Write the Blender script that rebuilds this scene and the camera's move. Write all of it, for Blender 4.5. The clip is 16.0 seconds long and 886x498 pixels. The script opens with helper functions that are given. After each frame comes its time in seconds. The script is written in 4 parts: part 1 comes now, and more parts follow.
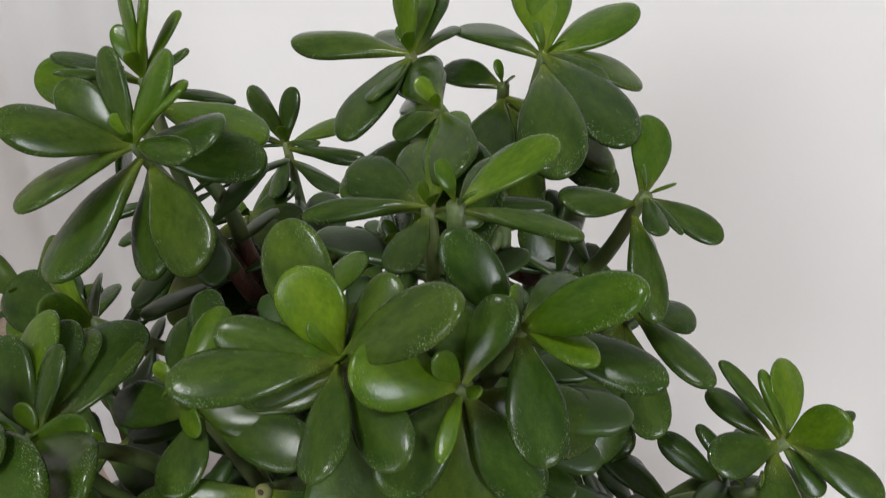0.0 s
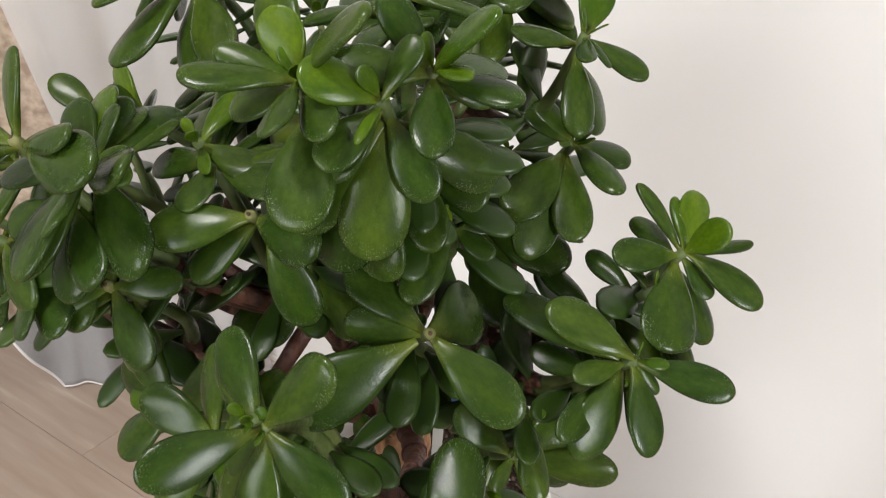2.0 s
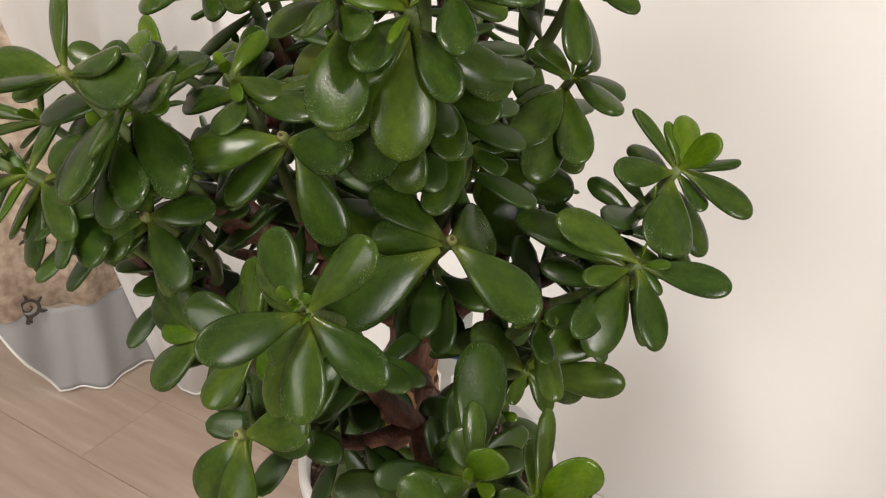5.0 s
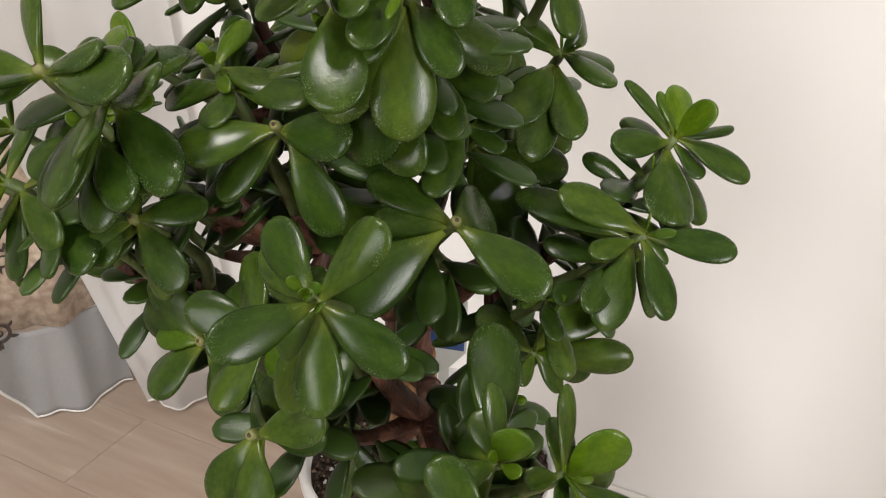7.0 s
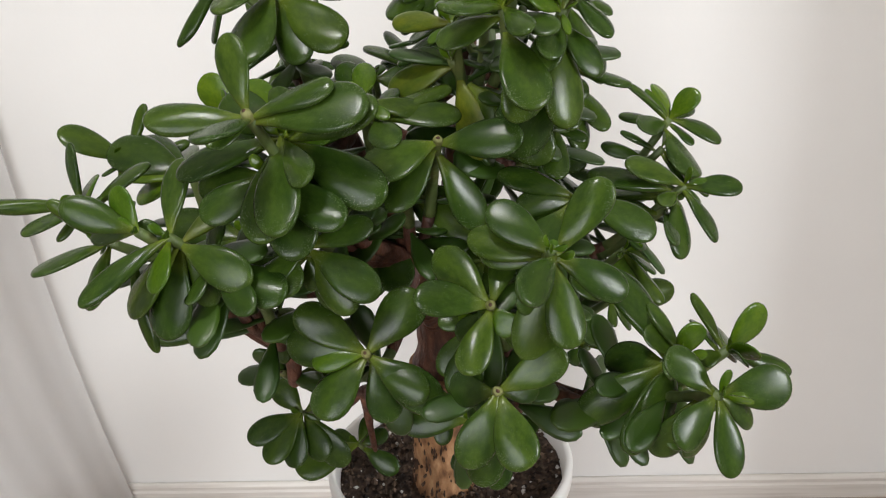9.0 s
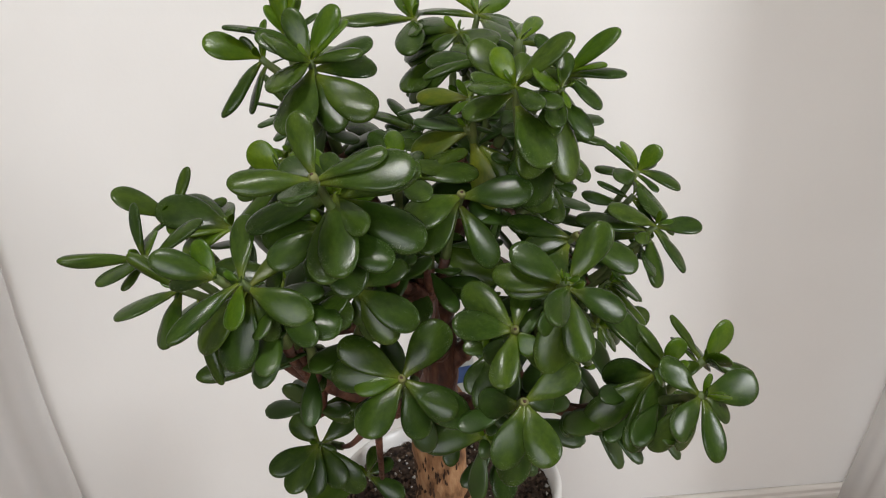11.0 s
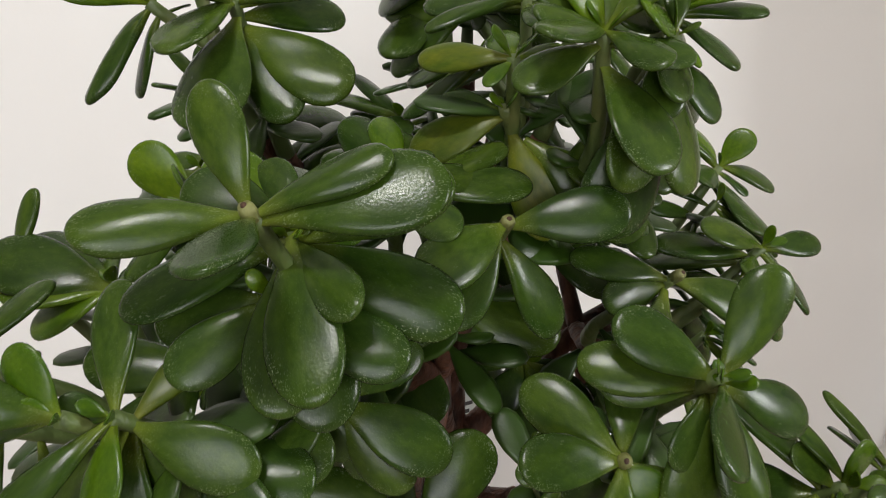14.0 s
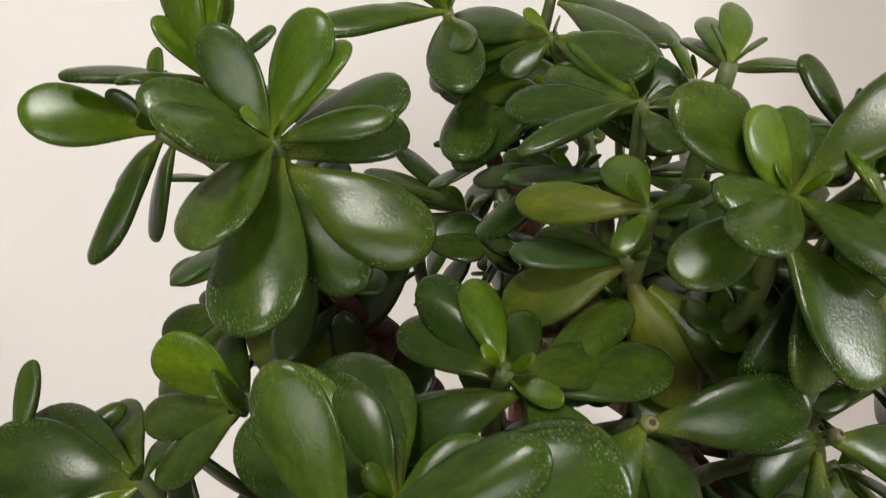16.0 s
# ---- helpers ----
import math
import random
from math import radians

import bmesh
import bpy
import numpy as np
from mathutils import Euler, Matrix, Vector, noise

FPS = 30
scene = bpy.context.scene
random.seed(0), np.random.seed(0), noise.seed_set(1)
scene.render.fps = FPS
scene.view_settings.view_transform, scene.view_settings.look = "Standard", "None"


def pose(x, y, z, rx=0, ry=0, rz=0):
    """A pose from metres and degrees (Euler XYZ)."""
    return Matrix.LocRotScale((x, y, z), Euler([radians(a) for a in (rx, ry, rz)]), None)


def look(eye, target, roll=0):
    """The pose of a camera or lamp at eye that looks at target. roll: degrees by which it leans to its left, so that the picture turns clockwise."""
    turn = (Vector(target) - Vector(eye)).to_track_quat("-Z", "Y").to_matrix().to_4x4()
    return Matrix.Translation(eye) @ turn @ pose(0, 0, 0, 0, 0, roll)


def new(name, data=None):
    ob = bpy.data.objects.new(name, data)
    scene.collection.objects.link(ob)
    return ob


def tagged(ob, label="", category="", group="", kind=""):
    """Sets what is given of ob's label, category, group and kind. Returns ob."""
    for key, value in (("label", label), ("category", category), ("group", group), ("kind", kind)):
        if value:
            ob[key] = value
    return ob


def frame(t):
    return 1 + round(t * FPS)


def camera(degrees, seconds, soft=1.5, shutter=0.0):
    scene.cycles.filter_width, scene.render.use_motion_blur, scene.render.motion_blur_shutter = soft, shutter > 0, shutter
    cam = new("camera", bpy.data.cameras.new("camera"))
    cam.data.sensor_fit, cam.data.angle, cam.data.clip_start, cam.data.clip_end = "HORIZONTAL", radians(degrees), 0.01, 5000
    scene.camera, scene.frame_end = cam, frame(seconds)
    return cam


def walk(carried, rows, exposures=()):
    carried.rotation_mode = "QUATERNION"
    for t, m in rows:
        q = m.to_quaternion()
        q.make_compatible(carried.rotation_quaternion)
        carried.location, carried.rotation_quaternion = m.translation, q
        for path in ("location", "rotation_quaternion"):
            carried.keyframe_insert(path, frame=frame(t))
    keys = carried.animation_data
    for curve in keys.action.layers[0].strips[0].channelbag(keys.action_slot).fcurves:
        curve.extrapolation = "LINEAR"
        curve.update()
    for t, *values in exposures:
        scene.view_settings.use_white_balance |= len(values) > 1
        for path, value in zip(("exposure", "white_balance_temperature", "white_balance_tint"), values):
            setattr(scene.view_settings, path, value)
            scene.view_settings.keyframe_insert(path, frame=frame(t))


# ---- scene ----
cam = camera(68.1, 16.0, soft=1.1, shutter=0.3)
PATH = [
    (0, (0.1279, -0.3469, 1.0180), (-0.2084, 0.4920, 0.5900), 2.10),
    (0.5, (0.1399, -0.3551, 1.0035), (-0.1976, 0.4727, 0.5553), 2.59),
    (1, (0.1661, -0.3721, 0.9953), (-0.2176, 0.4307, 0.5389), 3.57),
    (1.5, (0.1942, -0.3938, 0.9864), (-0.2169, 0.3849, 0.5125), 4.47),
    (2, (0.2194, -0.4134, 0.9758), (-0.1935, 0.3696, 0.5106), 4.92),
    (2.5, (0.2264, -0.4273, 0.9606), (-0.1828, 0.3648, 0.5077), 5.09),
    (3, (0.2297, -0.4306, 0.9493), (-0.1627, 0.3712, 0.4985), 4.30),
    (3.5, (0.2255, -0.4334, 0.9449), (-0.1666, 0.3633, 0.4850), 3.41),
    (3.7, (0.2229, -0.4367, 0.9357), (-0.1744, 0.3532, 0.4687), 3.69),
    (5.8, (0.2380, -0.4706, 0.9408), (-0.1509, 0.3494, 0.5207), 3.36),
    (6, (0.2401, -0.4662, 0.9395), (-0.1452, 0.3561, 0.5208), 3.08),
    (6.5, (0.2309, -0.4641, 0.9370), (-0.1501, 0.3545, 0.5072), 1.95),
    (7, (0.2122, -0.4686, 0.9275), (-0.1452, 0.3563, 0.4896), 1.34),
    (7.5, (0.1744, -0.5027, 0.9200), (-0.0928, 0.3642, 0.4992), 1.50),
    (8, (0.1125, -0.5424, 0.9227), (-0.0682, 0.3624, 0.5370), -2.21),
    (8.5, (0.0448, -0.5803, 0.9108), (-0.0708, 0.3403, 0.5378), -2.30),
    (9, (0.0167, -0.5986, 0.9105), (-0.0058, 0.3406, 0.5680), -2.53),
    (9.2, (0.0115, -0.6110, 0.9177), (0.0007, 0.3332, 0.5884), -2.82),
    (11.3, (-0.0483, -0.6684, 0.9314), (0.0227, 0.2893, 0.6527), -2.67),
    (11.5, (-0.0516, -0.6659, 0.9275), (0.0179, 0.2916, 0.6476), -2.74),
    (12, (-0.0482, -0.6572, 0.9262), (0.0262, 0.2995, 0.6448), -3.12),
    (12.5, (-0.0477, -0.6396, 0.9119), (0.0157, 0.3156, 0.6230), -3.03),
    (13, (-0.0661, -0.5605, 0.9042), (0.0282, 0.3909, 0.6111), -2.44),
    (13.5, (-0.0684, -0.5027, 0.9076), (0.0650, 0.4450, 0.6174), -3.37),
    (14, (-0.0627, -0.4656, 0.9088), (0.0903, 0.4780, 0.6153), -3.87),
    (14.5, (-0.0629, -0.4367, 0.9053), (0.0950, 0.5021, 0.5991), -4.79),
    (15, (-0.0703, -0.4074, 0.9175), (0.0918, 0.5239, 0.5914), -5.06),
    (15.5, (-0.0762, -0.3882, 0.9420), (0.0724, 0.5437, 0.6112), -5.61),
    (16, (-0.0798, -0.3729, 0.9726), (0.0675, 0.5501, 0.6172), -6.45),
]
EXPOSURES = [(0.0, -0.35, 6000, 10), (1.5, -0.12, 6250, 10), (2.5, -0.06, 6350, 10), (3.0, -0.06, 6600, 11), (3.5, -0.06, 7050, 11), (5.8, -0.12, 6600, 11), (7.0, -0.12, 6550, 11), (9.0, -0.17, 6200, 9), (12.5, -0.5, 6300, 10), (13.5, -0.28, 6250, 10), (14.5, -0.3, 6500, 9), (15.0, -0.15, 6650, 9), (16.0, -0.25, 6650, 10)]
walk(cam, [(t, look(eye, target, roll)) for t, eye, target, roll in PATH], EXPOSURES)

# ---- world and light ----
world = bpy.data.worlds.new("world")
scene.world = world
world.use_nodes = True
WN = world.node_tree
sky = WN.nodes.new("ShaderNodeTexSky")
sky.sky_type, sky.sun_disc = "NISHITA", False
sky.sun_elevation, sky.sun_rotation = radians(35), radians(200)
WN.links.new(sky.outputs[0], WN.nodes["Background"].inputs[0])
WN.nodes["Background"].inputs[1].default_value = 0.1


def area_lamp(name, eye, target, sx, sy, power, colour, spread=math.pi):
    data = bpy.data.lights.new(name, "AREA")
    data.shape, data.size, data.size_y, data.energy, data.color = "RECTANGLE", sx, sy, power, colour
    data.spread = spread
    ob = new(name, data)
    ob.matrix_world = look(eye, target)
    return ob


# daylight through the window behind the camera and the narrow one in the east wall, and the room's ceiling light
area_lamp("window_daylight", (-1.0, -4.16, 1.6), (-0.4, 0.4, 1.1), 1.9, 1.5, 20, (1.0, 0.985, 0.97), radians(92))
area_lamp("east_window_daylight", (3.17, -1.95, 1.55), (0.2, 0.4, 0.8), 0.5, 1.2, 40, (1.0, 0.985, 0.97), radians(120))
area_lamp("ceiling_light_glow", (-0.3, -1.25, 2.53), (-0.3, -1.25, 0.0), 0.30, 0.30, 34, (1.0, 0.96, 0.9))


# ---- materials ----
def material(name, rough=0.5, **inputs):
    m = bpy.data.materials.new(name)
    m.use_nodes = True
    b = m.node_tree.nodes["Principled BSDF"]
    b.inputs["Roughness"].default_value = rough
    for key, value in inputs.items():
        b.inputs[key.replace("_", " ")].default_value = value
    return m, m.node_tree, b


def texture(nt, scale, detail=3.0, kind="ShaderNodeTexNoise", coord="Object", stretch=None):
    tc, tex = nt.nodes.new("ShaderNodeTexCoord"), nt.nodes.new(kind)
    tex.inputs["Scale"].default_value = scale
    if kind == "ShaderNodeTexNoise":
        tex.inputs["Detail"].default_value = detail
    out = tc.outputs[coord]
    if stretch:
        mp = nt.nodes.new("ShaderNodeMapping")
        mp.inputs["Scale"].default_value = stretch
        nt.links.new(out, mp.inputs[0])
        out = mp.outputs[0]
    nt.links.new(out, tex.inputs["Vector"])
    return tex


def ramp(nt, fac, stops):
    r = nt.nodes.new("ShaderNodeValToRGB")
    for i, (pos, col) in enumerate(stops):
        e = r.color_ramp.elements[i] if i < 2 else r.color_ramp.elements.new(pos)
        e.position, e.color = pos, (*col, 1)
    nt.links.new(fac, r.inputs[0])
    return r.outputs[0]


def mix(nt, fac, a, b, blend="MIX"):
    n = nt.nodes.new("ShaderNodeMix")
    n.data_type, n.blend_type = "RGBA", blend
    for value, socket in ((fac, n.inputs[0]), (a, n.inputs[6]), (b, n.inputs[7])):
        if isinstance(value, (int, float)):
            socket.default_value = value
        elif isinstance(value, tuple):
            socket.default_value = (*value, 1)
        else:
            nt.links.new(value, socket)
    return n.outputs[2]


def bump(nt, bsdf, height, strength, distance):
    n = nt.nodes.new("ShaderNodeBump")
    n.inputs["Strength"].default_value, n.inputs["Distance"].default_value = strength, distance
    nt.links.new(height, n.inputs["Height"])
    nt.links.new(n.outputs[0], bsdf.inputs["Normal"])


def leaf_material(name, dark, light, blush, rough):
    m, nt, b = material(name, rough, Specular_IOR_Level=0.24)
    info = nt.nodes.new("ShaderNodeObjectInfo")
    body = texture(nt, 2.2, 2.0)
    col = ramp(nt, body.outputs[0], [(0.3, dark), (0.7, light)])
    tone = ramp(nt, info.outputs["Random"], [(0.0, (0.62, 0.72, 0.76)), (0.8, (1.02, 1.02, 1.0)), (1.0, (1.3, 1.2, 1.05))])
    col = mix(nt, 1.0, col, tone, "MULTIPLY")
    # paler, yellower leaf base
    tc, sep = nt.nodes.new("ShaderNodeTexCoord"), nt.nodes.new("ShaderNodeSeparateXYZ")
    nt.links.new(tc.outputs["Object"], sep.inputs[0])
    foot = ramp(nt, sep.outputs["Y"], [(0.02, (1, 1, 1)), (0.3, (0, 0, 0))])
    col = mix(nt, foot, col, blush)
    mottle = texture(nt, 14.0, 5.0)
    col = mix(nt, 1.0, col, ramp(nt, mottle.outputs[0], [(0.32, (0.83, 0.87, 0.87)), (0.68, (1.13, 1.10, 1.10))]), "MULTIPLY")
    # pale mineral specks, gathered in patches
    specks, patch = texture(nt, 62.0, 2.0), texture(nt, 2.7, 2.0)
    oval, reach = nt.nodes.new("ShaderNodeMapping"), nt.nodes.new("ShaderNodeVectorMath")
    oval.inputs["Location"].default_value, oval.inputs["Scale"].default_value = (0, -1.35, 0), (2, 2.4, 0)
    reach.operation = "LENGTH"
    nt.links.new(tc.outputs["Object"], oval.inputs[0])
    nt.links.new(oval.outputs[0], reach.inputs[0])
    margin = ramp(nt, reach.outputs["Value"], [(0.72, (0.12, 0.12, 0.12)), (0.96, (1, 1, 1))])
    fleck = ramp(nt, specks.outputs[0], [(0.58, (0, 0, 0)), (0.70, (0.6, 0.6, 0.6))])
    where = ramp(nt, patch.outputs[0], [(0.38, (0.15, 0.15, 0.15)), (0.6, (1, 1, 1))])
    col = mix(nt, mix(nt, 1.0, mix(nt, 1.0, fleck, where, "MULTIPLY"), margin, "MULTIPLY"), col, (0.30, 0.35, 0.22))
    nt.links.new(col, b.inputs["Base Color"])
    dust = texture(nt, 5.0, 4.0)
    rr = nt.nodes.new("ShaderNodeMapRange")
    rr.inputs["To Min"].default_value, rr.inputs["To Max"].default_value = rough - 0.10, rough + 0.16
    nt.links.new(dust.outputs[0], rr.inputs[0])
    nt.links.new(rr.outputs[0], b.inputs["Roughness"])
    grain = texture(nt, 34.0, 6.0, stretch=(0.8, 1.3, 1))
    bump(nt, b, grain.outputs[0], 0.04, 0.02)
    return m


LEAF = [
    leaf_material("leaf_green", (0.021, 0.044, 0.005), (0.046, 0.080, 0.008), (0.105, 0.140, 0.014), 0.20),
    leaf_material("leaf_young", (0.042, 0.088, 0.003), (0.078, 0.132, 0.004), (0.13, 0.18, 0.012), 0.20),
    leaf_material("leaf_yellowing", (0.055, 0.088, 0.006), (0.120, 0.135, 0.008), (0.12, 0.13, 0.012), 0.3),
]


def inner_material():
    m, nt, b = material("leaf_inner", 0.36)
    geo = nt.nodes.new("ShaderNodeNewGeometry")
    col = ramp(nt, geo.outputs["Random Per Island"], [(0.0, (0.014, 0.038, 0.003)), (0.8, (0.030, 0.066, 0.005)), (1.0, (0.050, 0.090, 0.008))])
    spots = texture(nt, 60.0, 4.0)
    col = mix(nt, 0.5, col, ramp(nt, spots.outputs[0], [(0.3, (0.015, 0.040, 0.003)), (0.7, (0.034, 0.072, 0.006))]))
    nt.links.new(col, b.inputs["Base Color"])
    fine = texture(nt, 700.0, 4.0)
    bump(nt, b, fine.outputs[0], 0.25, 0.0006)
    return m


INNER_LEAF = inner_material()


def bark_material(name, dark, mid, light, scale, rough=0.85):
    m, nt, b = material(name, rough)
    t = texture(nt, scale, 6.0, stretch=(1, 1, 0.35))
    nt.links.new(ramp(nt, t.outputs[0], [(0.25, dark), (0.5, mid), (0.75, light)]), b.inputs["Base Color"])
    v = texture(nt, scale * 1.6, 3.0, stretch=(1, 1, 0.5))
    bump(nt, b, v.outputs[0], 0.8, 0.004)
    return m


BARK = bark_material("trunk_bark", (0.10, 0.045, 0.019), (0.31, 0.155, 0.068), (0.48, 0.28, 0.14), 120)
SCAR = bark_material("bark_scar", (0.03, 0.014, 0.008), (0.06, 0.03, 0.016), (0.12, 0.06, 0.03), 90)
LIMB = bark_material("limb_bark", (0.026, 0.010, 0.006), (0.090, 0.032, 0.018), (0.20, 0.082, 0.044), 110, 0.6)
CUT = bark_material("pinched_shoot", (0.10, 0.11, 0.03), (0.16, 0.17, 0.05), (0.24, 0.23, 0.08), 90, 0.6)
SHOOT = bark_material("green_shoot", (0.05, 0.07, 0.018), (0.085, 0.125, 0.03), (0.14, 0.15, 0.045), 60, 0.5)

WALL, nt, b = material("painted_wall", 0.62)
stain = texture(nt, 1.7, 5.0)
col = ramp(nt, stain.outputs[0], [(0.3, (0.745, 0.73, 0.71)), (0.7, (0.80, 0.79, 0.775))])
nt.links.new(col, b.inputs["Base Color"])
roll = texture(nt, 160, 3.0)
bump(nt, b, roll.outputs[0], 0.12, 0.001)

CEILING, nt, b = material("ceiling_paint", 0.7)
nt.links.new(ramp(nt, texture(nt, 3, 3).outputs[0], [(0.3, (0.78, 0.77, 0.75)), (0.7, (0.83, 0.82, 0.8))]), b.inputs["Base Color"])

PLANK, nt, b = material("laminate_oak", 0.5)
info = nt.nodes.new("ShaderNodeObjectInfo")
grain = texture(nt, 5, 4, stretch=(0.7, 7, 1))
col = ramp(nt, grain.outputs[0], [(0.3, (0.335, 0.25, 0.195)), (0.52, (0.385, 0.30, 0.24)), (0.62, (0.41, 0.325, 0.265)), (0.74, (0.50, 0.42, 0.355))])
tone = ramp(nt, info.outputs["Random"], [(0.0, (0.97, 0.965, 0.96)), (1.0, (1.03, 1.025, 1.02))])
nt.links.new(mix(nt, 1.0, col, tone, "MULTIPLY"), b.inputs["Base Color"])
bump(nt, b, grain.outputs[0], 0.08, 0.0006)

JOINT, nt, b = material("plank_joint", 0.8)
nt.links.new(ramp(nt, texture(nt, 40, 2).outputs[0], [(0.3, (0.33, 0.25, 0.195)), (0.7, (0.38, 0.295, 0.235))]), b.inputs["Base Color"])

SKIRT, nt, b = material("skirting_vinyl", 0.4)
grain = texture(nt, 14, 5, stretch=(0.4, 6, 9))
nt.links.new(ramp(nt, grain.outputs[0], [(0.3, (0.55, 0.51, 0.47)), (0.7, (0.70, 0.67, 0.63))]), b.inputs["Base Color"])

POT, nt, b = material("white_pot", 0.3, Specular_IOR_Level=0.5)
nt.links.new(ramp(nt, texture(nt, 12, 4).outputs[0], [(0.3, (0.74, 0.73, 0.71)), (0.7, (0.82, 0.81, 0.79))]), b.inputs["Base Color"])

EARTH, nt, b = material("potting_soil", 0.95)
t = texture(nt, 120, 8)
nt.links.new(ramp(nt, t.outputs[0], [(0.3, (0.020, 0.013, 0.010)), (0.55, (0.068, 0.042, 0.029)), (0.75, (0.14, 0.095, 0.065))]), b.inputs["Base Color"])
bump(nt, b, t.outputs[0], 1.0, 0.006)
CRUMB, nt, b = material("soil_crumb", 0.95)
r = nt.nodes.new("ShaderNodeNewGeometry")
nt.links.new(ramp(nt, r.outputs["Random Per Island"], [(0.0, (0.012, 0.008, 0.006)), (0.6, (0.080, 0.050, 0.034)), (1.0, (0.18, 0.12, 0.08))]), b.inputs["Base Color"])
PERLITE, nt, b = material("perlite", 0.9)
nt.links.new(ramp(nt, texture(nt, 200, 2).outputs[0], [(0.3, (0.42, 0.40, 0.37)), (0.7, (0.70, 0.68, 0.65))]), b.inputs["Base Color"])


def cloth_material(name, low, high, sheer, scale=700):
    m, nt, b = material(name, 0.85)
    weave = texture(nt, scale, 5.0)
    nt.links.new(ramp(nt, weave.outputs[0], [(0.35, low), (0.65, high)]), b.inputs["Base Color"])
    bump(nt, b, weave.outputs[0], 0.2, 0.0005)
    if sheer:
        thin, glow, mx, add = (nt.nodes.new(k) for k in ("ShaderNodeBsdfTransparent", "ShaderNodeBsdfTranslucent", "ShaderNodeMixShader", "ShaderNodeMixShader"))
        glow.inputs[0].default_value = (*high, 1)
        mx.inputs[0].default_value, add.inputs[0].default_value = 0.3, sheer
        nt.links.new(b.outputs[0], mx.inputs[1])
        nt.links.new(glow.outputs[0], mx.inputs[2])
        nt.links.new(mx.outputs[0], add.inputs[1])
        nt.links.new(thin.outputs[0], add.inputs[2])
        nt.links.new(add.outputs[0], nt.nodes["Material Output"].inputs[0])
    return m


SHEER = cloth_material("sheer_white_cloth", (0.84, 0.835, 0.83), (0.90, 0.895, 0.89), 0.5)
GREY = cloth_material("grey_cloth", (0.24, 0.237, 0.238), (0.325, 0.32, 0.32), 0)
TRIM = cloth_material("white_braid", (0.62, 0.6, 0.58), (0.78, 0.76, 0.73), 0)
BEIGE = cloth_material("beige_cloth", (0.33, 0.25, 0.185), (0.56, 0.46, 0.36), 0, 55)
SCROLL = cloth_material("dark_brown_print", (0.03, 0.022, 0.018), (0.06, 0.045, 0.035), 0)
TAG, nt, b = material("tag_plastic", 0.35)
nt.links.new(ramp(nt, texture(nt, 30, 3).outputs[0], [(0.3, (0.50, 0.53, 0.50)), (0.7, (0.62, 0.65, 0.62))]), b.inputs["Base Color"])
INK, nt, b = material("tag_ink", 0.6)
nt.links.new(ramp(nt, texture(nt, 90, 2).outputs[0], [(0.3, (0.02, 0.02, 0.02)), (0.7, (0.05, 0.05, 0.05))]), b.inputs["Base Color"])
TAGBLUE, nt, b = material("tag_blue_print", 0.4)
nt.links.new(ramp(nt, texture(nt, 60, 2).outputs[0], [(0.3, (0.03, 0.07, 0.20)), (0.7, (0.06, 0.12, 0.30))]), b.inputs["Base Color"])
LAMP, nt, b = material("lamp_diffuser", 0.4, Base_Color=(0.8, 0.8, 0.78, 1), Emission_Color=(1, 0.9, 0.78, 1), Emission_Strength=2.0)


# ---- building helpers ----
def part(name, bm, mat, parent=None, label="", smooth=True):
    me = bpy.data.meshes.new(name)
    bm.to_mesh(me)
    bm.free()
    for m in mat if isinstance(mat, (list, tuple)) else [mat]:
        me.materials.append(m)
    if smooth:
        me.shade_smooth()
    ob = new(name, me)
    ob.parent = parent
    return tagged(ob, label=label)


def block(name, lo, hi, mat, parent=None, bevel=0.0, label=""):
    bm = bmesh.new()
    bmesh.ops.create_cube(bm, size=1)
    for v in bm.verts:
        v.co = [a + (c + 0.5) * (b - a) for c, a, b in zip(v.co, lo, hi)]
    if bevel:
        bmesh.ops.bevel(bm, geom=bm.edges[:], offset=bevel, segments=2, affect="EDGES")
    return part(name, bm, mat, parent, label, smooth=False)


def lathe(profile, segments=72):
    bm = bmesh.new()
    rings = []
    for r, z in profile:
        if r < 1e-6:
            rings.append([bm.verts.new((0, 0, z))])
        else:
            rings.append([bm.verts.new((r * math.cos(2 * math.pi * k / segments), r * math.sin(2 * math.pi * k / segments), z)) for k in range(segments)])
    for a, b in zip(rings, rings[1:]):
        for k in range(segments):
            j = (k + 1) % segments
            if len(a) == 1 and len(b) > 1:
                bm.faces.new((a[0], b[j], b[k]))
            elif len(b) == 1:
                bm.faces.new((a[k], a[j], b[0]))
            else:
                bm.faces.new((a[k], a[j], b[j], b[k]))
    bmesh.ops.recalc_face_normals(bm, faces=bm.faces[:])
    return bm


def spline(points, steps):
    """Points of a smooth curve through the given ones."""
    pts = [Vector(p) for p in points]
    pts = [2 * pts[0] - pts[1], *pts, 2 * pts[-1] - pts[-2]]
    out = []
    for a, b, c, d in zip(pts, pts[1:], pts[2:], pts[3:]):
        for k in range(steps):
            t = k / steps
            out.append(0.5 * (2 * b + (c - a) * t + (2 * a - 5 * b + 4 * c - d) * t * t + (3 * b - a - 3 * c + d) * t ** 3))
    return out + [pts[-2]]


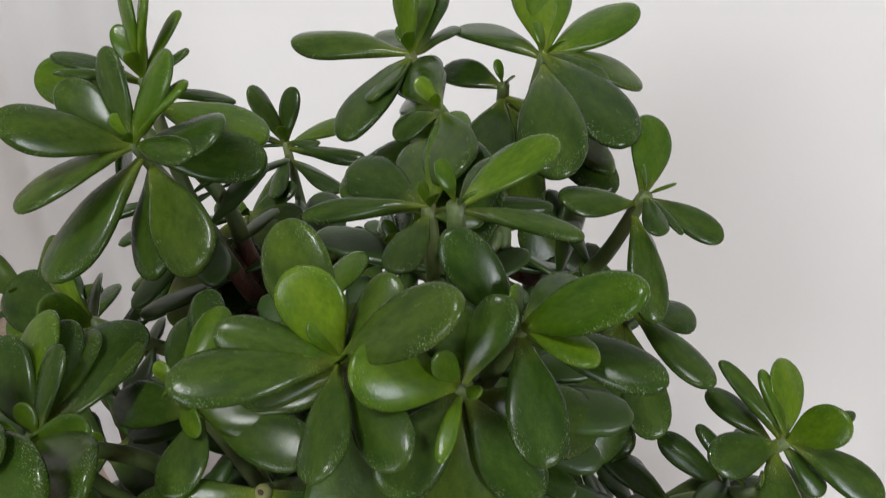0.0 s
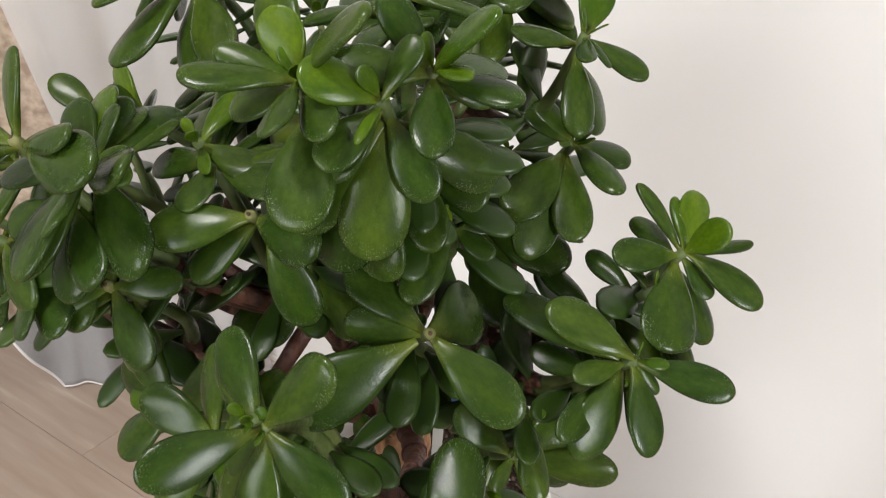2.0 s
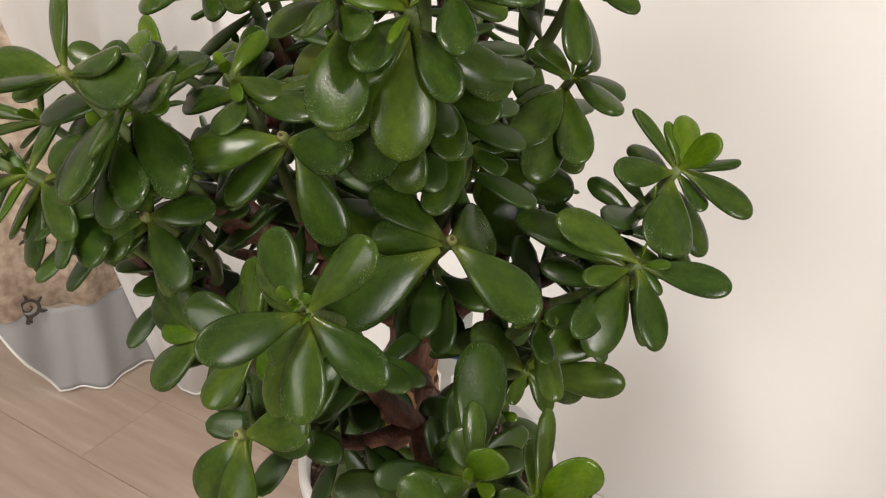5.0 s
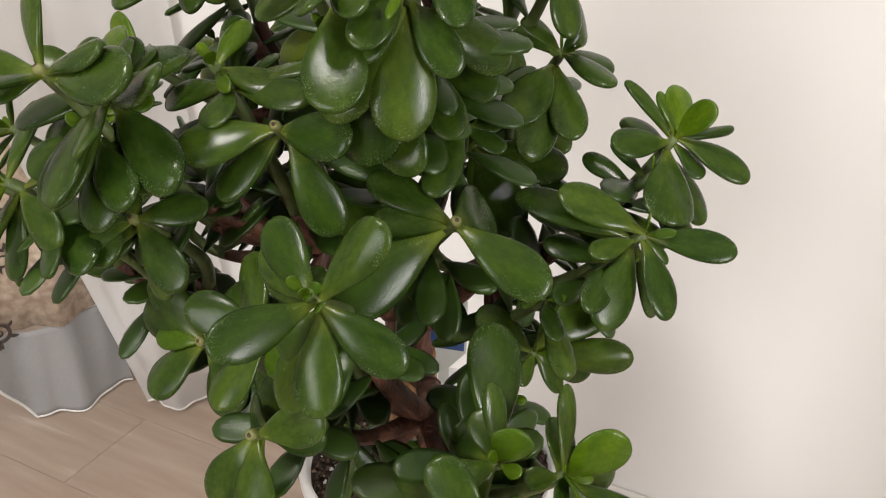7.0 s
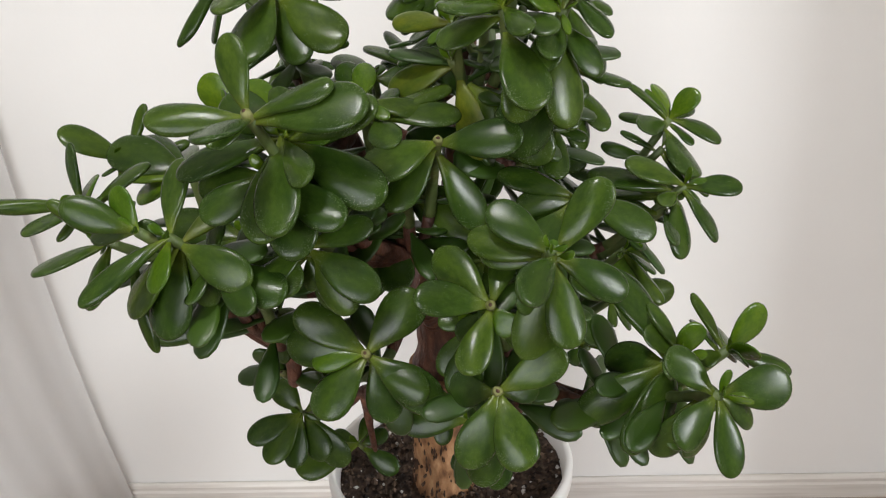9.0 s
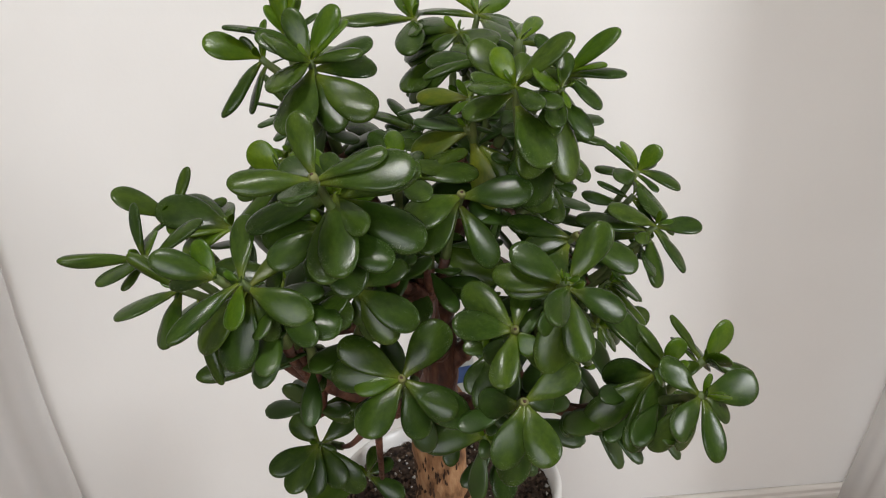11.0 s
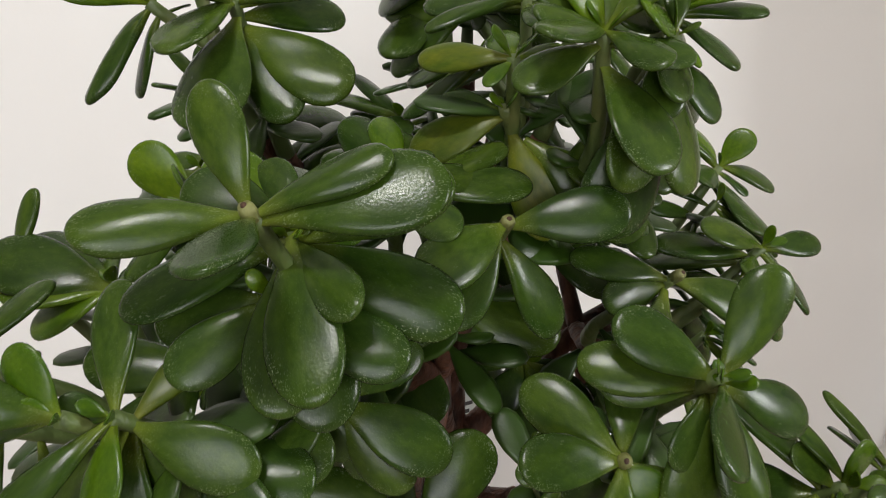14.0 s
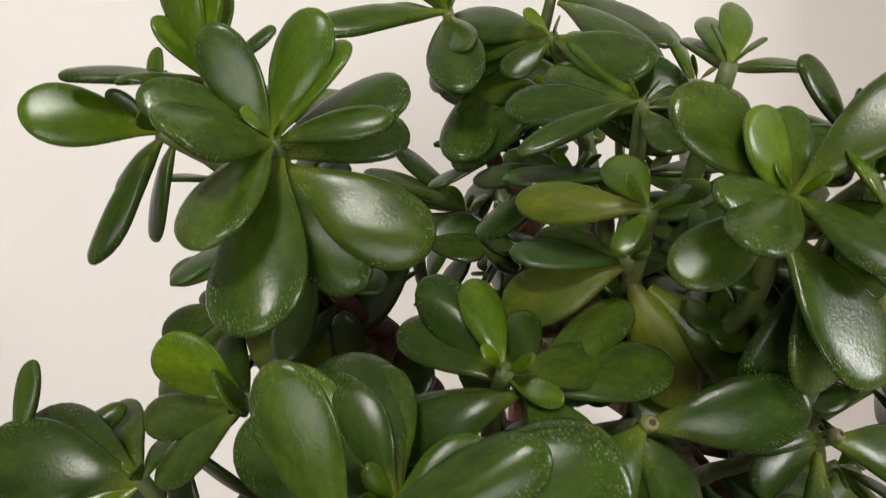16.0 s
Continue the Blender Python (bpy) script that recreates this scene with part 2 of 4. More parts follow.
def tube(bm, line, radii, sides=10, rough=0.0, seed=0.0):
    """A tapered stem along a line, closed at both ends."""
    rings, side = [], Vector((1, 0.2, 0.1)).normalized()
    for i, p in enumerate(line):
        ahead = (line[min(i + 1, len(line) - 1)] - line[max(i - 1, 0)]).normalized()
        side = (side - ahead * side.dot(ahead)).normalized()
        up = ahead.cross(side)
        ring = []
        for k in range(sides):
            a = 2 * math.pi * k / sides
            way = side * math.cos(a) + up * math.sin(a)
            r = radii[i] * (1 + rough * noise.noise((p + way * 0.02) * 45 + Vector((seed, 0, 0))))
            ring.append(bm.verts.new(p + way * r))
        rings.append(ring)
    for a, b in zip(rings, rings[1:]):
        for k in range(sides):
            bm.faces.new((a[k], a[(k + 1) % sides], b[(k + 1) % sides], b[k]))
    bm.faces.new(rings[0][::-1])
    bm.faces.new(rings[-1])
    return bm


# ---- the room ----
YW, TURNED = 0.456, -0.02
wall = block("wall_north", (-3.2, 0, 0), (3.2, 0.14, 2.6), WALL)
wall.location, wall.rotation_euler = (0, YW, 0), (0, 0, TURNED)
tagged(wall, "off-white painted plaster wall behind the plant", "wall", kind="structure")
for name, lo, hi in (("wall_west", (-3.34, -4.2, 0), (-3.2, 0.8, 2.6)), ("wall_east", (3.2, -1.7, 0), (3.34, 0.8, 2.6)),
                     ("wall_east_south", (3.2, -4.2, 0), (3.34, -2.2, 2.6)), ("wall_east_sill", (3.2, -2.2, 0), (3.34, -1.7, 0.9)),
                     ("wall_east_lintel", (3.2, -2.2, 2.2), (3.34, -1.7, 2.6)),
                     ("wall_south", (-3.2, -4.34, 0), (-2.0, -4.2, 2.6)), ("wall_south_east", (0.0, -4.34, 0), (3.2, -4.2, 2.6)),
                     ("wall_south_sill", (-2.0, -4.34, 0), (0.0, -4.2, 0.8)), ("wall_south_lintel", (-2.0, -4.34, 2.4), (0.0, -4.2, 2.6))):
    tagged(block(name, lo, hi, WALL), "off-white painted plaster wall of the room", "wall", kind="structure")
tagged(block("ceiling", (-3.34, -4.34, 2.6), (3.34, 0.8, 2.7), CEILING), "plain white painted ceiling", "ceiling", kind="structure")

floor = block("floor", (-3.34, -4.34, -0.1), (3.34, 0.8, -0.003), JOINT)
tagged(floor, "pale oak laminate plank floor", "floor", kind="structure")

board = bmesh.new()
for y, z in ((0.0, 0.0), (-0.013, 0.0), (-0.013, 0.030), (-0.010, 0.034), (-0.010, 0.041), (-0.004, 0.047), (0.0, 0.047)):
    for x in (-2.39, 2.39):
        board.verts.new((x, y, z))
board.verts.ensure_lookup_table()
for k in range(6):
    board.faces.new((board.verts[2 * k], board.verts[2 * k + 1], board.verts[2 * k + 3], board.verts[2 * k + 2]))
skirting = part("baseboard", board, SKIRT, smooth=False)
skirting.location, skirting.rotation_euler = (0, YW - 0.001, 0), (0, 0, TURNED)
tagged(skirting, "narrow pale wood-look skirting board along the wall", "baseboard", kind="structure")

lamp = new("ceiling_light")
lamp.location = (-0.3, -1.25, 2.6)
tagged(lamp, "flat square ceiling light with a frosted diffuser", "ceiling light")
block("frame", (-0.25, -0.25, -0.05), (0.25, 0.25, 0), POT, lamp, 0.006)
block("diffuser", (-0.23, -0.23, -0.06), (0.23, 0.23, -0.052), LAMP, lamp, 0.003)


# ---- curtains ----
def curtain(name, plan, height, mat, folds, depth, lift=0.012, rows=14, lean=(0.0, 0.0), splay=0.0, rise=0.0):
    """Hanging cloth along a plan line, gathered into soft folds that loosen towards the hem."""
    bm = bmesh.new()
    line = spline(plan, 40)
    n = len(line) - 1
    grid = []
    for j in range(rows + 1):
        v = j / rows
        row = []
        for i, p in enumerate(line):
            u = i / n
            t = (line[min(i + 1, n)] - line[max(i - 1, 0)]).normalized()
            out = Vector((t.y, -t.x, 0))
            wave = math.sin(u * folds * 2 * math.pi + 0.5 * math.sin(5 * u + 2 * v)) + 0.35 * math.sin(u * folds * 4.3 * math.pi + 1 + v)
            q = p + out * (depth * wave * (1.0 - 0.35 * v)) + Vector((*lean, 0)) * (u * height * v)
            q.x += splay * (1 - u) * 0.5 * math.tanh(height * v / 0.5)
            low = min(max(lift, rise * (u - 0.6)), height - 0.004)
            z = low + (height - low) * v + 0.003 * wave * (1 - v) ** 4
            row.append(bm.verts.new((q.x, q.y, z)))
        grid.append(row)
    for a, b in zip(grid, grid[1:]):
        for i in range(n):
            bm.faces.new((a[i], a[i + 1], b[i + 1], b[i]))
    return bm, [v.co.copy() for v in grid[0]]


def hem(points, radius):
    return tube(bmesh.new(), points[::2], [radius] * len(points[::2]), 6)


def drape(name, plan, label, mats, lean=(0.0, 0.0), splay=0.0, rise=0.0):
    thing = new(name)
    thing.location = plan[0]
    tagged(thing, label, "curtain", "curtains")
    at = [Vector(p) - Vector(plan[0]) for p in plan]
    for kind, low, top, mat, trim in mats:
        bm, edge = curtain(kind, at, top, mat, 2.2 if kind != "sheer" else 2.6, 0.014 if kind != "sheer" else 0.004, low, 14, lean, splay, rise)
        cloth = part(kind, bm, mat, thing)
        s = cloth.modifiers.new("thickness", "SOLIDIFY")
        s.thickness = 0.0015
        if trim:
            part("hem", hem(edge, 0.003), trim, thing)
    return thing


SHEER_LABEL = "white sheer curtain panel gathered in soft vertical folds"
drape("sheer_curtain", [(-0.64, 0.448, 0), (-0.68, 0.385, 0), (-0.725, 0.315, 0), (-0.80, 0.305, 0)], SHEER_LABEL, [("sheer", 0.012, 2.4, SHEER, TRIM)], (-0.17, -0.14), -0.17)
drape("sheer_curtain", [(0.835, 0.43, 0), (0.825, 0.36, 0), (0.87, 0.305, 0), (0.94, 0.31, 0)], SHEER_LABEL, [("sheer", 0.012, 2.4, SHEER, TRIM)], (0.17, -0.14), 0.30)
DRAPE_LABEL = "beige drape printed with dark scrolls above a grey hem band"
left_drape = drape("patterned_drape", [(-0.886, 0.345, 0), (-0.905, 0.279, 0), (-0.925, 0.215, 0), (-0.95, 0.165, 0), (-0.98, 0.11, 0), (-1.01, 0.06, 0)], DRAPE_LABEL, [("hem_band", 0.008, 0.215, GREY, TRIM), ("cloth", 0.216, 2.4, BEIGE, None)], rise=0.75)
right_drape = drape("patterned_drape", [(1.02, 0.36, 0), (1.03, 0.28, 0), (1.06, 0.18, 0), (1.09, 0.06, 0), (1.11, -0.1, 0)], DRAPE_LABEL, [("hem_band", 0.008, 0.075, GREY, TRIM), ("cloth", 0.076, 2.4, BEIGE, None)])


def scroll(owner, at, size, turn, facing=0):
    """A printed acanthus curl with leafy lobes, standing just proud of the cloth."""
    pts = []
    for k in range(26):
        a, r = k * 0.36, size * (1 - k / 30)
        pts.append(Vector((r * math.cos(a + turn), 0, r * math.sin(a + turn))))
    bm = tube(bmesh.new(), pts, [size * 0.19 * (1 - k / 34) for k in range(26)], 6)
    for k in range(0, 15, 3):
        out = pts[k].normalized()
        lobe = [pts[k] + out * size * f + Vector((-out.z, 0, out.x)) * size * 0.5 * f * f for f in (0.0, 0.2, 0.45, 0.7)]
        tube(bm, lobe, [size * w * (1 - k / 24) for w in (0.14, 0.24, 0.18, 0.03)], 6)
    for v in bm.verts:
        v.co.y *= 0.12
    ob = part("scroll_print", bm, SCROLL, owner)
    ob.location, ob.rotation_euler = at, (0, 0, radians(facing))


for z, x, y, r in ((0.333, -0.029, -0.111, 0.021), (0.289, -0.022, -0.098, 0.01), (0.229, -0.072, -0.2, 0.021), (0.208, -0.079, -0.214, 0.013), (0.37, -0.057, -0.165, 0.02), (0.45, -0.035, -0.12, 0.026), (0.52, -0.064, -0.18, 0.026)):
    scroll(left_drape, (x, y, z), r, z * 20, 66)
for z, x, y, r in ((0.12, 0.0, -0.10, 0.022), (0.19, 0.0, -0.06, 0.024), (0.24, 0.022, -0.19, 0.026), (0.31, 0.004, -0.1, 0.022), (0.38, 0.025, -0.2, 0.026), (0.46, 0.0, -0.08, 0.024)):
    scroll(right_drape, (x - 0.02, y, z), r, z * 25, 90)

# a crumpled scrap of white lace on the floor by the skirting
lace = lathe([(0.0, 0.006), (0.012, 0.004), (0.020, 0.007), (0.030, 0.003), (0.036, 0.006), (0.042, 0.002)], 36)
for v in lace.verts:
    a = math.atan2(v.co.y, v.co.x)
    v.co.x *= 1 + 0.12 * math.sin(9 * a)
    v.co.y *= 1 + 0.12 * math.sin(9 * a)
    v.co.z += 0.002 * math.sin(7 * a)
doily = part("lace_doily", lace, TRIM)
doily.location = (-0.325, 0.375, 0.001)
doily.modifiers.new("thickness", "SOLIDIFY").thickness = 0.001
tagged(doily, "small white lace doily lying on the laminate floor", "doily")

# ---- the pot ----
pot = new("plant_pot")
tagged(pot, "tall round white plastic plant pot with a rolled rim", "plant pot")
part("shell", lathe([(0.0, 0.0), (0.088, 0.0), (0.092, 0.004), (0.121, 0.435), (0.1235, 0.438), (0.1235, 0.4385)]), POT, pot)
part("rim", lathe([(0.1190, 0.30), (0.1235, 0.436), (0.1300, 0.436), (0.1322, 0.440), (0.1325, 0.452), (0.1305, 0.4565), (0.1270, 0.4570), (0.1245, 0.4545), (0.1215, 0.43), (0.112, 0.30)]), POT, pot)

soil_bm = lathe([(0.0, 0.434)] + [(0.1225 * k / 14, 0.434) for k in range(1, 15)] + [(0.112, 0.33), (0.0, 0.33)], 64)
for v in soil_bm.verts:
    if v.co.z > 0.43:
        r = math.hypot(v.co.x, v.co.y)
        v.co.z += 0.004 * noise.noise(v.co * 40) + 0.003 * noise.noise(v.co * 110) + 0.008 * max(0, 1 - r / 0.06)
soil = new("potting_soil")
tagged(soil, "dark crumbly potting soil with white perlite in the pot", "soil", kind="stuff")
part("soil_bed", soil_bm, EARTH, soil)
rng = random.Random(5)
for name, mat, count, size in (("crumbs", CRUMB, 1500, 0.0030), ("perlite", PERLITE, 150, 0.0024)):
    verts, faces = [], []
    for _ in range(count):
        r, a = 0.12 * math.sqrt(rng.random()), rng.random() * 2 * math.pi
        c = Vector((r * math.cos(a), r * math.sin(a), 0.4355 + 0.008 * max(0, 1 - r / 0.06) + 0.002 * rng.random()))
        s = size * rng.uniform(0.4, 1.5)
        base = len(verts)
        for d in ((1, 0, 0), (-1, 0, 0), (0, 1, 0), (0, -1, 0), (0, 0, 1), (0, 0, -1)):
            verts.append(c + Vector(d) * s * rng.uniform(0.5, 1.2))
        for f in ((0, 2, 4), (2, 1, 4), (1, 3, 4), (3, 0, 4), (2, 0, 5), (1, 2, 5), (3, 1, 5), (0, 3, 5)):
            faces.append([base + k for k in f])
    me = bpy.data.meshes.new(name)
    me.from_pydata(verts, [], faces)
    me.materials.append(mat)
    ob = new(name, me)
    ob.parent = soil
    tagged(ob, kind="stuff")

# plastic name tag stuck into the soil among the stems
tag_thing = new("plant_tag")
tag_thing.matrix_world = pose(0.012, 0.006, 0.388, 3, 0, 12)
tagged(tag_thing, "thin greyish plastic plant tag with dark print", "plant tag")
card = bmesh.new()
outline = [(-0.004, 0.0), (0.004, 0.0), (0.005, 0.17), (0.021, 0.19), (0.021, 0.245), (0.016, 0.258), (0.0, 0.263), (-0.016, 0.258), (-0.021, 0.245), (-0.021, 0.19), (-0.005, 0.17)]
front = [card.verts.new((x, -0.0004, z)) for x, z in outline]
back = [card.verts.new((x, 0.0004, z)) for x, z in outline]
card.faces.new(front)
card.faces.new(back[::-1])
for k in range(len(outline)):
    j = (k + 1) % len(outline)
    card.faces.new((front[j], front[k], back[k], back[j]))
part("card", card, TAG, tag_thing, smooth=False)
for k, (z, w) in enumerate(((0.245, 0.013), (0.238, 0.010), (0.231, 0.014))):
    block("print_line", (-w, -0.0012, z), (w, -0.0006, z + 0.0032), INK, tag_thing)
block("blue_panel", (-0.019, -0.0012, 0.192), (0.019, -0.0006, 0.212), TAGBLUE, tag_thing)


# ---- the jade plant ----
plant = new("jade_plant")
tagged(plant, "large jade plant with glossy green leaves in a white pot", "houseplant")

trunk_line = spline([(-0.006, -0.018, 0.415), (-0.008, -0.022, 0.47), (-0.011, -0.03, 0.541), (-0.006, -0.04, 0.61), (-0.001, -0.052, 0.68)], 9)
radii = [0.0385 - 0.0085 * min(1, k / 7) - 0.006 * k / len(trunk_line) for k in range(len(trunk_line))]
trunk = part("trunk", tube(bmesh.new(), trunk_line[:25], radii[:25], 32, 0.2), BARK, plant, "thick tan trunk with cracked bark")
part("upper_trunk", tube(bmesh.new(), trunk_line[23:], [r * (0.97 - 0.034 * k) for k, r in enumerate(radii[23:])], 20, 0.22, 3.0), LIMB, plant, "dark red-brown upper trunk")
rng = random.Random(11)
crack = bmesh.new()
for _ in range(300):
    k = rng.uniform(1.5, 22.5)
    i = int(k)
    p, a = trunk_line[i].lerp(trunk_line[i + 1], k - i), rng.random() * 2 * math.pi
    way = Vector((math.cos(a), math.sin(a), 0))
    c, h, w = p + way * radii[i] * 1.0, rng.uniform(0.0018, 0.0058), rng.uniform(0.0004, 0.0011)
    side = Vector((-math.sin(a), math.cos(a), 0))
    ring = [c + Vector((0, 0, h)), c + side * w, c - Vector((0, 0, h)), c - side * w]
    f = [crack.verts.new(q + way * (0.0012 if n % 2 else 0.0006)) for n, q in enumerate(ring)]
    g = [crack.verts.new(q - way * 0.004) for q in ring]
    crack.faces.new(f)
    for n in range(4):
        crack.faces.new((f[n], g[n], g[(n + 1) % 4], f[(n + 1) % 4]))
part("bark_crack", crack, SCAR, trunk, "short dark vertical bark cracks", smooth=False)

FORKS = {
    "low": ((-0.006, -0.035, 0.572), (-0.04, -0.075, 0.592), (-0.072, -0.095, 0.596)),
    "left": ((-0.006, -0.035, 0.57), (-0.06, -0.10, 0.615), (-0.115, -0.145, 0.665)),
    "mid": ((-0.004, -0.045, 0.635), (-0.012, -0.095, 0.675), (-0.015, -0.135, 0.735)),
    "top": ((-0.001, -0.052, 0.675), (0.008, -0.075, 0.74), (0.018, -0.115, 0.825)),
    "north": ((-0.003, -0.05, 0.66), (-0.035, -0.055, 0.74), (-0.065, -0.08, 0.82)),
    "back": ((0.0, -0.05, 0.67), (0.02, -0.03, 0.76), (0.028, -0.03, 0.86)),
    "right": ((0.0, -0.045, 0.62), (0.045, -0.06, 0.67), (0.085, -0.085, 0.725)),
    "front": ((-0.003, -0.035, 0.575), (0.04, -0.09, 0.60), (0.07, -0.16, 0.64)),
}
limbs = {}
for key, pts in FORKS.items():
    line = spline(pts, 10)
    n = len(line)
    rs = [(0.0062 if key == "low" else 0.0112) - (0.002 if key == "low" else 0.0055) * k / n for k in range(n)]
    limbs[key] = part("branch", tube(bmesh.new(), line, rs, 12, 0.18), LIMB, plant, "red-brown woody branch")
    # old leaf scars ring the branch
    for k in range(4, n - 2, 5):
        ring = tube(bmesh.new(), [line[k], line[k].lerp(line[k + 1], 0.35)], [rs[k] * 1.14, rs[k] * 1.1], 12, 0.2)
        part("leaf_scar", ring, LIMB, limbs[key])


def leaf_mesh(name, mat, cup, curl, wave, seed, rows=16, sides=20):
    """A fleshy obovate leaf, 1 long and 1 wide, thick in the middle with a rounded margin."""
    bm = bmesh.new()
    rings = []
    for j in range(rows + 1):
        v = j / rows
        y = 0.5 - 0.5 * math.cos(math.pi * min(1, v * 0.985 + 0.0))
        if y < 0.67:
            w = 0.5 * (0.13 + 0.87 * math.sin(0.5 * math.pi * y / 0.67) ** 1.5)
        else:
            w = 0.5 * max(0.0, 1 - ((y - 0.67) / 0.331) ** 2.25) ** 0.5
        w = max(w, 0.008)
        th = 0.105 * (1 - 0.3 * y) * min(1.0, w / 0.24) ** 0.8
        ring = []
        for k in range(sides):
            a = 2 * math.pi * k / sides
            c, s = math.cos(a), math.sin(a)
            x = w * math.copysign(abs(c) ** 0.97, c)
            z = th * math.copysign(abs(s) ** 0.8, s) * (0.9 if s > 0 else 1.1)
            z += cup * (x * x) * 1.2 - curl * y * y + 0.02 * wave * math.sin(7 * y + 6 * x + seed)
            ring.append(bm.verts.new((x * (1 + 0.05 * wave * math.sin(5 * y + seed)) + 0.05 * wave * y * y, y, z)))
        rings.append(ring)
    for a, b in zip(rings, rings[1:]):
        for k in range(sides):
            bm.faces.new((a[k], a[(k + 1) % sides], b[(k + 1) % sides], b[k]))
    bm.faces.new(rings[0][::-1])
    bm.faces.new(rings[-1])
    bmesh.ops.recalc_face_normals(bm, faces=bm.faces[:])
    me = bpy.data.meshes.new(name)
    bm.to_mesh(me)
    bm.free()
    me.materials.append(mat)
    me.shade_smooth()
    return me


rng = random.Random(3)
SHAPES = [[leaf_mesh("leaf", m, rng.uniform(-0.30, 0.12), rng.uniform(0.14, 0.42), rng.uniform(-1, 1), rng.uniform(0, 6)) for _ in range(9)] for m in LEAF]
filler = []
UNIT = leaf_mesh("leaf", LEAF[0], 0.1, 0.08, 0.4, 1.0, 8, 8)


def leaf_pose(base, way, axis, length, width):
    along = way.normalized()
    face = axis - along * axis.dot(along)
    if face.length < 0.15:
        face = Vector((0, 0, 1)) - along * along.z
    face.normalize()
    side = along.cross(face)
    m = Matrix((side, along, face)).transposed().to_4x4()
    thick = max(0.55 * length, 0.9 * width)
    return Matrix.Translation(base) @ m @ Matrix.Diagonal((width, length, thick, 1))


def rosette(fork, centre, axis, leaves, cut=False):
    """A shoot from a fork to a growing tip, and its leaves: offsets of the leaf tips in mm, width in hundredths of the length, and kind."""
    start, c, ax = Vector(FORKS[fork][-1]), Vector(centre), Vector(axis).normalized()
    foot = c - ax * min(0.06, 0.45 * (c - start).length)
    line = spline([start, start.lerp(foot, 0.6) - Vector((0, 0, 0.012)), foot, c], 8)
    n = len(line)
    half = int(n * 0.45)
    stout = 0.0044 if fork == "low" else 0.0066
    wood = part("branch", tube(bmesh.new(), line[: half + 1], [stout - 0.0022 * k / half for k in range(half + 1)], 9, 0.2), LIMB, plant)
    shoot = part("shoot", tube(bmesh.new(), line[half:], [min(0.0046, stout) - 0.0018 * k / (n - half) for k in range(n - half)], 8, 0.15), SHOOT, plant, "green fleshy shoot")
    for dx, dy, dz, wide, kind in leaves:
        tip = Vector((dx, dy, dz)) * 0.001
        size = tip.length
        base = c - ax * (rng.uniform(0.0, 0.004) + 0.4 * max(0.0, min(0.03, -tip.dot(ax))))
        tip = c + tip - base
        size = tip.length
        if size > 0.068:
            base, size = base + tip * (1 - 0.068 / size), 0.068
        shape = SHAPES[kind][rng.randrange(9)]
        leaf = new("leaf", shape)
        leaf.parent = shoot
        leaf.matrix_world = leaf_pose(base, tip, ax + Vector((rng.uniform(-0.3, 0.3), rng.uniform(-0.75, 0.05), rng.uniform(-0.1, 0.1))), size * 1.03, size * wide / 100 * 1.08)
    if cut:
        # a dry scar where the tip was pinched out
        stub = [c - ax * 0.003, c + ax * 0.0015, c + ax * 0.0035]
        tip_cut = part("pinched_tip", tube(bmesh.new(), stub, [0.0030, 0.0030, 0.0022], 12, 0.15), CUT, shoot, "pale pinched-out shoot tip")
        part("dry_scar", tube(bmesh.new(), [c + ax * 0.003, c + ax * 0.0042], [0.0014, 0.0008], 9, 0.3), SCAR, tip_cut)
    else:
        across = ax.cross(Vector((0.4, 0.3, 0.8))).normalized()
        for s in (1, -1):
            bud = new("bud_leaf", SHAPES[1][rng.randrange(9)])
            bud.parent = shoot
            ln = rng.uniform(0.009, 0.016)
            bud.matrix_world = leaf_pose(c + across * s * 0.001, ax + across * s * 0.45, -across * s, ln, ln * 0.5)
    # older pairs of leaves further down the stem
    for k in range(int(n * 0.30), int(n * 0.80), 3):
        ahead = (line[k + 1] - line[k - 1]).normalized()
        side = ahead.cross(Vector((0.3, 0.2, 1))).normalized()
        turn = Matrix.Rotation(k * 0.52 + rng.uniform(-0.4, 0.4), 3, ahead)
        for s in (1, -1):
            if rng.random() < 0.42 and line[k].z < 0.9 and fork != "low" and not (line[k].z < 0.66 and line[k].xy.length < 0.10):
                d = (turn @ side) * s + ahead * rng.uniform(-0.1, 0.5) + Vector((0, 0, -0.15))
                ln = rng.uniform(0.036, 0.052)
                filler.append(leaf_pose(line[k] + d.normalized() * 0.003, d, ahead + Vector((0, 0, 0.5)), ln, ln * rng.uniform(0.36, 0.48)))


rosette("mid", (-0.090, -0.256, 0.863), (-0.30, -0.51, 0.81), [(-10, 3, 40, 40, 0), (-50, -9, 3, 36, 0), (43, -6, 19, 33, 0), (-9, -45, 0, 42, 0), (-15, -20, -8, 46, 0), (61, -10, 9, 44, 0)], True)
rosette("mid", (-0.080, -0.232, 0.847), (-0.10, -0.70, 0.70), [(2, -50, -35, 42, 0), (7, -31, -59, 42, 0), (56, -23, -27, 42, 0), (18, -38, -14, 38, 0), (-57, -15, -10, 36, 0), (53, -21, 22, 38, 0), (29, 2, 12, 50, 1), (-7, -43, -44, 40, 0), (26, 2, 2, 50, 1), (20, -11, -25, 30, 1)])
rosette("mid", (-0.077, -0.228, 0.847), (-0.10, -0.40, 0.91), [(-20, 35, 24, 50, 0), (-24, 32, 28, 40, 0), (-7, 50, 26, 50, 0), (-39, 12, 21, 50, 0), (-32, 23, 32, 45, 1), (-11, 15, 27, 50, 0), (1, 44, 20, 40, 0), (-32, 35, 12, 40, 0)])
